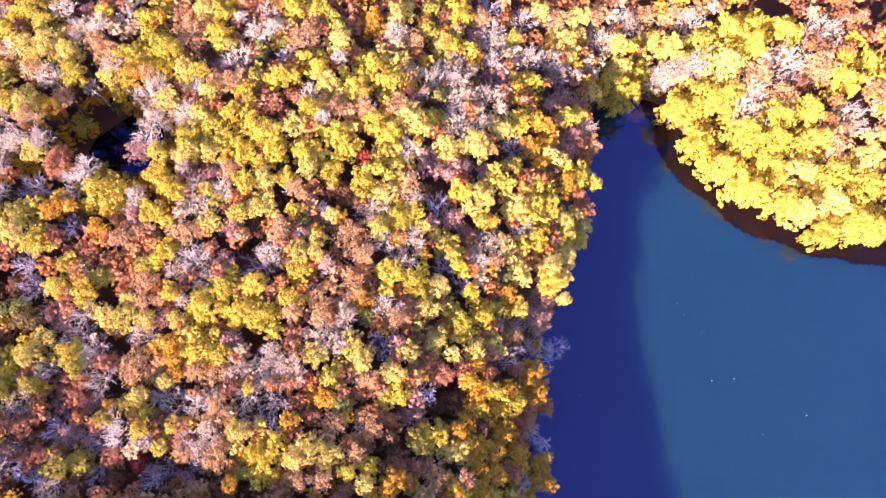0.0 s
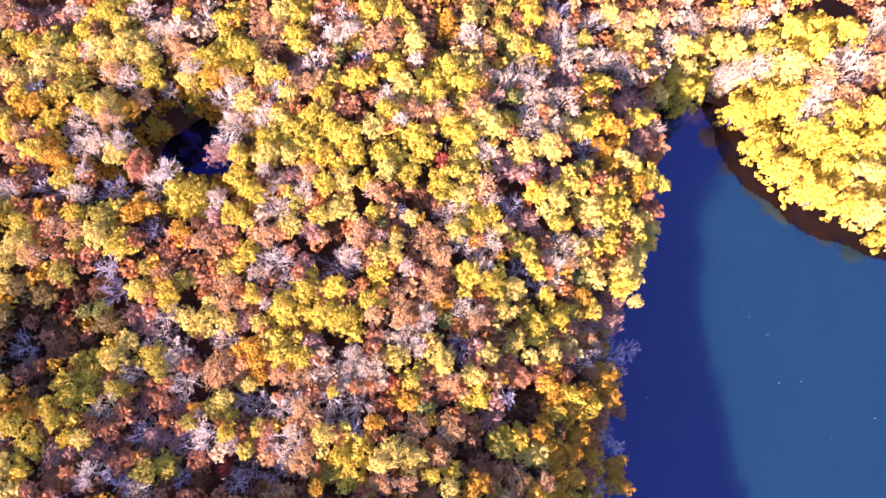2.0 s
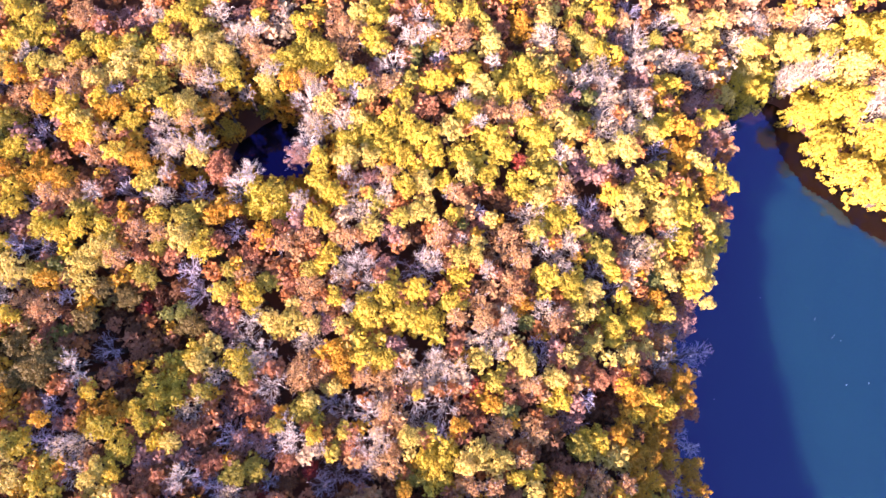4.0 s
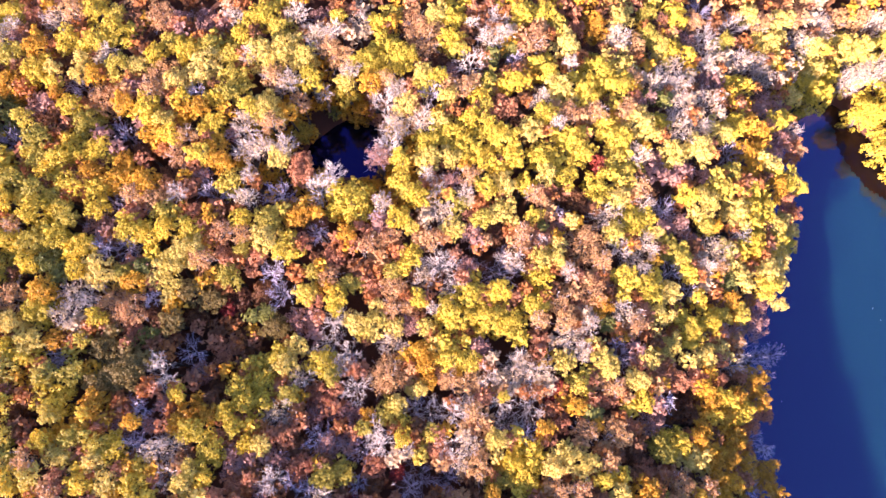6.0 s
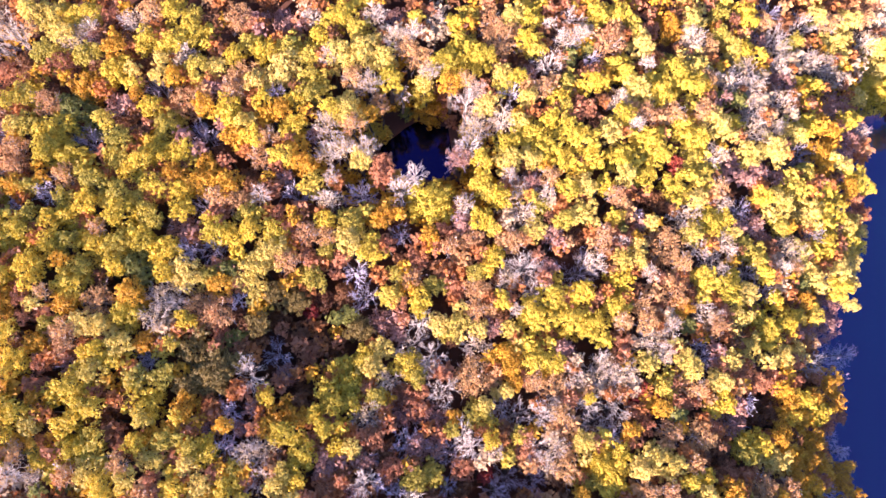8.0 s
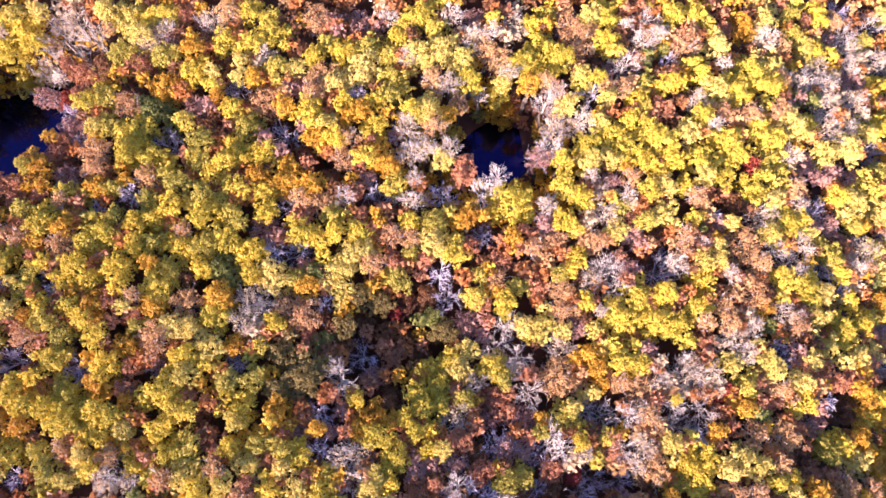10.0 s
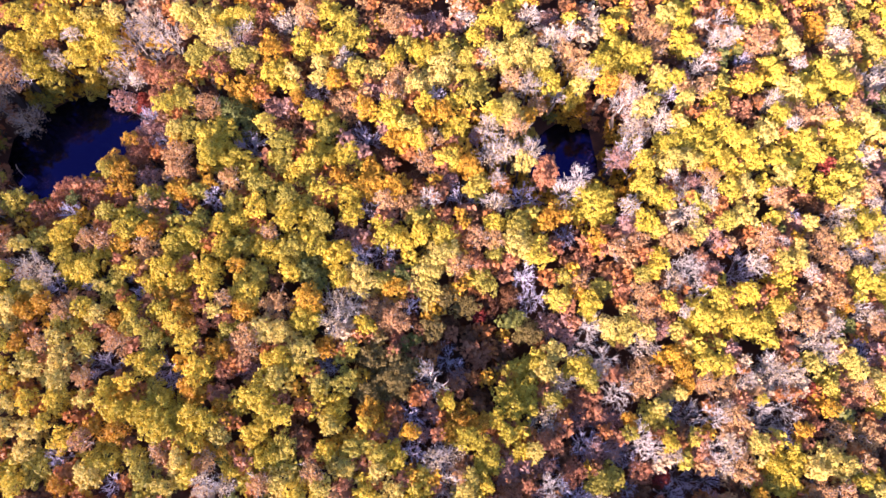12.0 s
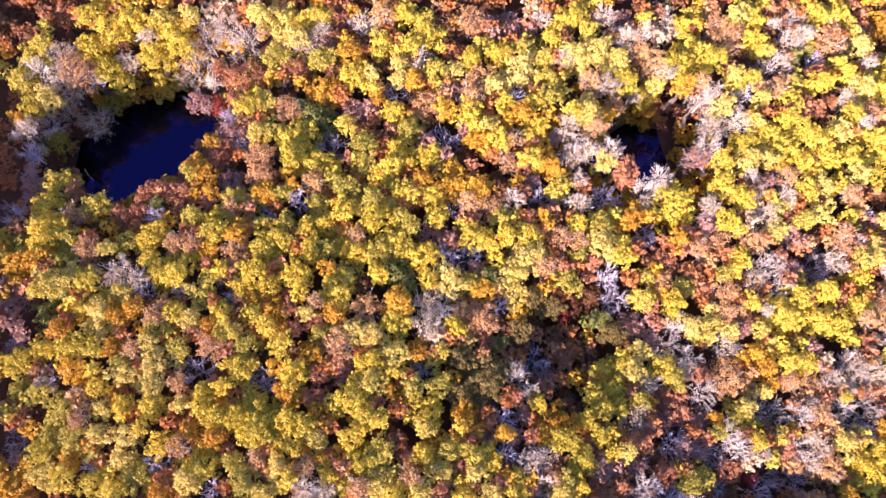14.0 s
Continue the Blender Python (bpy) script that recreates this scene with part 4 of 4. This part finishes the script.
grove("bare", [(-10.0, 31.4, 2.7), (12.1, 79.0, 3.3), (18.3, 36.7, 2.9), (19.0, 82.4, 3.9), (77.3, 73.3, 3.3)])
grove("red", [(-145.8, 59.0, 2.5), (-83.5, 18.5, 1.9), (-52.5, -10.0, 2.0), (-24.2, 3.3, 1.9), (-13.6, 48.1, 2.0)])
grove("khaki", [(-103.0, 5.1, 3.0), (-102.5, 10.8, 4.3), (-99.0, 6.1, 4.3), (-97.4, 8.9, 3.3)])
# olive trees in the hollow, given darker khaki leaves to stand for its shade
grove("khaki", [(-92.3, 15.4, 2.9), (-89.7, 21.0, 3.4), (-86.0, 20.2, 3.2), (-74.8, 15.2, 3.2)])
grove("orange", [(4.7, -4.5, 2.3), (6.3, -3.0, 2.7), (6.8, 4.5, 2.4), (8.3, 1.8, 3.9), (13.7, -5.3, 3.7), (14.8, 3.4, 2.2), (16.3, -9.7, 3.4), (9.9, -16.6, 2.2)])
# trees of the second rank between them
grove("yellow", [(-20.5, 44.9, 3.6), (-0.7, 57.1, 3.4), (32.1, 63.9, 2.6), (35.5, 49.0, 2.6), (77.1, 85.2, 5.4)], 0.7)
grove("pale", [(-124.4, -8.7, 2.1), (-65.3, -14.0, 2.8), (-45.3, 41.6, 2.2), (-4.5, 40.3, 2.7)], 0.7)
grove("dusky", [(-174.3, 22.7, 3.1), (-142.1, 42.9, 3.3), (-101.6, 59.8, 2.6), (-98.7, -2.3, 2.2), (-42.7, 65.2, 2.5), (-22.4, 34.7, 2.6), (-4.1, 61.1, 2.4), (5.7, 48.2, 2.8), (6.3, 35.1, 2.4), (8.3, 77.6, 2.9), (10.4, 47.6, 2.5), (16.1, 16.4, 3.5)], 0.7)
grove("lemon", [(-96.3, 52.7, 2.5), (-0.0, 12.5, 3.6), (7.9, 11.2, 3.3), (12.1, 12.5, 3.3), (33.3, 39.3, 2.9), (36.4, 71.3, 3.1), (52.9, 86.9, 5.9), (57.8, 85.8, 4.2)], 0.7)
grove("tan", [(-65.4, 24.6, 3.0), (-29.6, 30.5, 2.2), (9.5, 81.8, 3.3), (12.7, 29.0, 2.4), (16.3, 13.8, 2.7), (57.2, 93.1, 3.8)], 0.7)
grove("orange", [(-181.6, 56.4, 2.5), (-174.8, 27.1, 3.7), (-169.1, -6.7, 2.9), (-125.9, 3.3, 2.2), (-108.2, 42.6, 2.7), (-103.2, 44.8, 2.7), (-84.1, -0.1, 2.5), (-65.6, 22.7, 2.4), (-57.6, -0.2, 2.0), (22.9, 51.4, 3.2)], 0.7)
grove("green", [(-96.7, 13.3, 2.0)], 0.7)
grove("brown", [(-184.9, 77.9, 3.9), (-164.1, 34.8, 2.7), (-79.3, 11.1, 2.6), (-77.9, 21.8, 3.0), (-77.9, 14.5, 2.1), (-33.3, -14.4, 3.0), (-18.4, 40.7, 3.0), (0.1, -0.3, 2.9), (11.8, 39.4, 2.5), (13.6, -16.1, 2.0), (15.9, 6.5, 2.4), (22.3, 65.7, 2.2)], 0.7)
grove("bare", [(-33.1, -1.8, 3.0), (14.9, 9.8, 3.3)], 0.7)
grove("shaded", [(-178.5, 37.0, 3.6), (-174.0, 15.0, 2.0), (-171.7, -0.4, 2.7), (-143.7, 55.6, 2.3), (-133.7, 7.4, 2.0)], 0.7)
grove("olive", [(-181.3, 63.3, 3.5), (-175.8, 31.1, 3.7), (-171.5, 7.5, 2.7), (-136.7, 5.7, 2.7), (-125.7, 15.5, 2.3), (-114.1, 38.0, 3.0), (-58.9, 14.1, 1.8), (-7.9, 46.9, 3.0), (-4.5, -14.8, 2.1), (16.5, 49.2, 2.8), (17.8, 19.8, 2.8)], 0.7)
grove("salmon", [(-131.4, 21.7, 2.3), (-125.7, 5.4, 1.9), (-115.1, 41.4, 1.5), (-112.6, -4.0, 1.6), (-98.1, 13.7, 2.6), (-16.5, -14.9, 2.4), (17.0, 7.1, 2.4), (19.3, -2.5, 2.4)], 0.7)
grove("red", [(-61.1, -13.9, 2.0), (-21.4, 3.4, 1.7), (16.9, -5.3, 2.3)], 0.7)
grove("mellow", [(-173.3, 38.6, 3.7), (-172.0, 11.7, 3.3), (-129.6, -1.6, 3.0), (-123.6, -6.3, 2.7), (-116.0, 42.5, 2.7)], 0.7)


# unseen wood added along the shore to the south, to shade the lake
for k in range(60):
    y = -21.0 - 4.2 * (k // 5)
    shore = float(np.interp(-y, [18, 30, 45, 80], [22, 22, 25, 29]))
    plant(("orange", "olive", "yellow", "mellow", "tan")[k % 5], shore - 3.5 - 7.0 * (k % 5), y, 3.9 + 0.5 * math.sin(k))

# ---- lower trees that fill the gaps between the great crowns ----
CLEARINGS = [(-69.5, 32.9, 1.6), (-45.2, 2.8, 1.5), (-20.8, 6.0, 2.2), (-151.0, 2.8, 1.8), (-122.9, 18.0, 1.3), (14.2, 5.9, 2.0), (-22.9, 16.7, 1.8), (9.0, 39.1, 1.6), (12.8, 55.9, 1.8), (-45.8, -10.3, 2.0), (-86.3, 63.3, 1.5), (-112.1, -1.3, 1.6), (-123.8, 52.2, 1.6), (-105.7, 79.8, 2.5), (-156.3, 23.7, 1.3), (-125.5, -0.1, 1.0), (-151.7, 31.2, 1.2)]
grid = {}
for x, y, radius, leaves in standing:
    grid.setdefault((int(x // 6), int(y // 6)), []).append((x, y, radius, leaves))
UNDER = list(LEAVES)
SHRUBS = [crown_mesh(2.0, 5000 + k, 0.75, 0.46) for k in range(6)]
SHRUB_POINTS = [np.array([v.co[:] for v in data.vertices]) for data in SHRUBS]
spot_x, spot_y = np.random.default_rng(5).uniform(-225, 140, 18000), np.random.default_rng(6).uniform(-62, 130, 18000)
to_lake, to_pond = to_outline(spot_x, spot_y, LAKE), to_outline(spot_x, spot_y, POND)
to_pool = to_outline(spot_x, spot_y, POOL)
spot_top, spot_ground = canopy_height(spot_x, spot_y), ground_height(spot_x, spot_y)
rows, tones = [], []
low_grid = {}
for i in range(len(spot_x)):
    x, y = float(spot_x[i]), float(spot_y[i])
    still = min(to_pond[i], to_pool[i])
    if min(to_lake[i], still) < 0.4 or any(math.hypot(x - cx, y - cy) < r for cx, cy, r in CLEARINGS):
        continue
    on_bank = still < 10 or to_lake[i] < (5 if x > 45 else 3)
    cx, cy = int(x // 6), int(y // 6)
    around = [t for u in (-1, 0, 1) for v in (-1, 0, 1) for t in (low_grid if on_bank else grid).get((cx + u, cy + v), ())]
    near, tone = min(((math.hypot(x - a, y - b) - r, tone) for a, b, r, tone in around), default=(9.0, rng_trees.choice(("olive", "orange", "salmon", "tan"))))
    if near < (0.3 if on_bank else -0.9):
        continue
    size = rng_trees.uniform(0.75, 1.2)
    open_land = near > 4 and not on_bank
    if on_bank:
        top = spot_ground[i] + rng_trees.uniform(2.0, 3.0) + (1.1 if x > 45 else 0.6) * min(still, to_lake[i])
    else:
        top = max(spot_top[i] - (rng_trees.uniform(0, 2) if open_land else (rng_trees.uniform(0.5, 1.8) if near > 0 else rng_trees.uniform(1.0, 2.4))), spot_ground[i] + 2.5)
    (low_grid if on_bank else grid).setdefault((cx, cy), []).append((x, y, (2.2 if open_land else 1.5 if near > 0 else 1.2) * size, tone))
    if not open_land and not on_bank and rng_trees.random() < 0.55:
        tone = rng_trees.choice(("rust", "rust", "salmon", "orange", "brown"))
    turn = rng_trees.uniform(0, 6.28)
    p = rng_trees.choice(SHRUB_POINTS) * size * (1.5 if open_land else 1.0)
    c, s = math.cos(turn), math.sin(turn)
    rows.append(np.stack([x + p[:, 0] * c - p[:, 1] * s, y + p[:, 0] * s + p[:, 1] * c, top - 1.7 * size + p[:, 2]], -1))
    tones.append(np.full(len(p) // 3, UNDER.index(tone if x < 45 or not on_bank else "yellow")))
points = np.concatenate(rows)
data = bpy.data.meshes.new("understory")
data.from_pydata(points.tolist(), [], np.arange(len(points)).reshape(-1, 3).tolist())
for kind in UNDER:
    data.materials.append(LEAVES[kind])
data.polygons.foreach_set("material_index", np.concatenate(tones).astype(np.int32))
understory = tagged(new("understory", data), "lower rust-brown and olive foliage under the tall crowns", "foliage", kind="stuff")

# ---- what floats on the water ----
def floating_leaf(x, y, size, turn):
    bm = bmesh.new()
    rim = [bm.verts.new((math.cos(a) * size * (1 + 0.25 * math.cos(3 * a)), math.sin(a) * size * 0.7, 0.02 + 0.02 * math.sin(2 * a))) for a in [k * math.pi / 5 for k in range(10)]]
    bm.faces.new(rim)
    made = bmesh.ops.extrude_face_region(bm, geom=bm.faces[:])
    for v in made["geom"]:
        if isinstance(v, bmesh.types.BMVert):
            v.co.z -= 0.03
    data = bpy.data.meshes.new("floating_leaf")
    bm.to_mesh(data)
    bm.free()
    data.materials.append(FLOATING)
    ob = tagged(new("floating_leaf", data), "pale dry leaf floating on the lake", "leaf", "floating leaves")
    ob.matrix_basis = pose(x, y, 0.02, 0, 0, turn)


for x, y, size in ((47.2, 26.0, 0.16), (33.5, 16.2, 0.16), (33.6, 2.3, 0.20), (70.0, 6.0, 0.24), (64.7, 5.6, 0.28), (85.9, -2.3, 0.30), (63.1, 16.5, 0.20), (58.2, 23.7, 0.20), (59.6, 21.0, 0.20), (63.6, 17.1, 0.16), (64.9, 15.8, 0.16), (75.2, -6.6, 0.20)):
    floating_leaf(x, y, size * 0.5, 40 * x % 360)


# ---- dead wood ----
def dead_branch(start, end, thick, label):
    """A fallen, forked bough from its foot to its tip."""
    rng = np.random.default_rng(int(abs(start[0]) * 10))
    a, b = np.array(start, float), np.array(end, float)
    verts, faces = [], []
    side = unit(np.cross(b - a, np.array([0, 0, 1.0])))
    span = np.linalg.norm(b - a)
    knots = [a + (b - a) * k / 5 + side * math.sin(k * 0.9) * 0.05 * span for k in range(6)]
    for k in range(5):
        stick(verts, faces, knots[k], knots[k + 1], thick * (1 - 0.16 * k), thick * (1 - 0.16 * (k + 1)), 6)
    for k in range(1, 5):
        for turn in (-1, 1):
            tip = knots[k] + unit(b - a) * span * 0.16 + side * turn * span * rng.uniform(0.08, 0.2) + np.array([0, 0, rng.uniform(0.1, 0.4)])
            stick(verts, faces, knots[k], tip, thick * 0.4, 0, 4)
    data = mesh_of("dead_branch", verts, faces)
    data.materials[0] = PALE_BARK
    return tagged(new("dead_branch", data), label, "branch")


dead_branch((-176.7, 47.2, 25.2), (-171.7, 45.1, 24.6), 0.09, "grey dead branch lying in the dark pond")
dead_branch((-175.9, 51.6, 25.2), (-174.1, 48.9, 24.6), 0.07, "grey dead branch lying in the dark pond")
dead_branch((32.7, 65.1, 2.0), (36.4, 67.4, 7.5), 0.13, "pale dead trunk leaning over the cove")
dead_branch((22.1, -5.0, 1.5), (25.9, -9.6, 3.5), 0.09, "bare dead branch leaning over the lake")
dead_branch((20.3, 9.8, 2.0), (27.6, 13.1, 6.0), 0.10, "bare dead branch leaning over the lake")
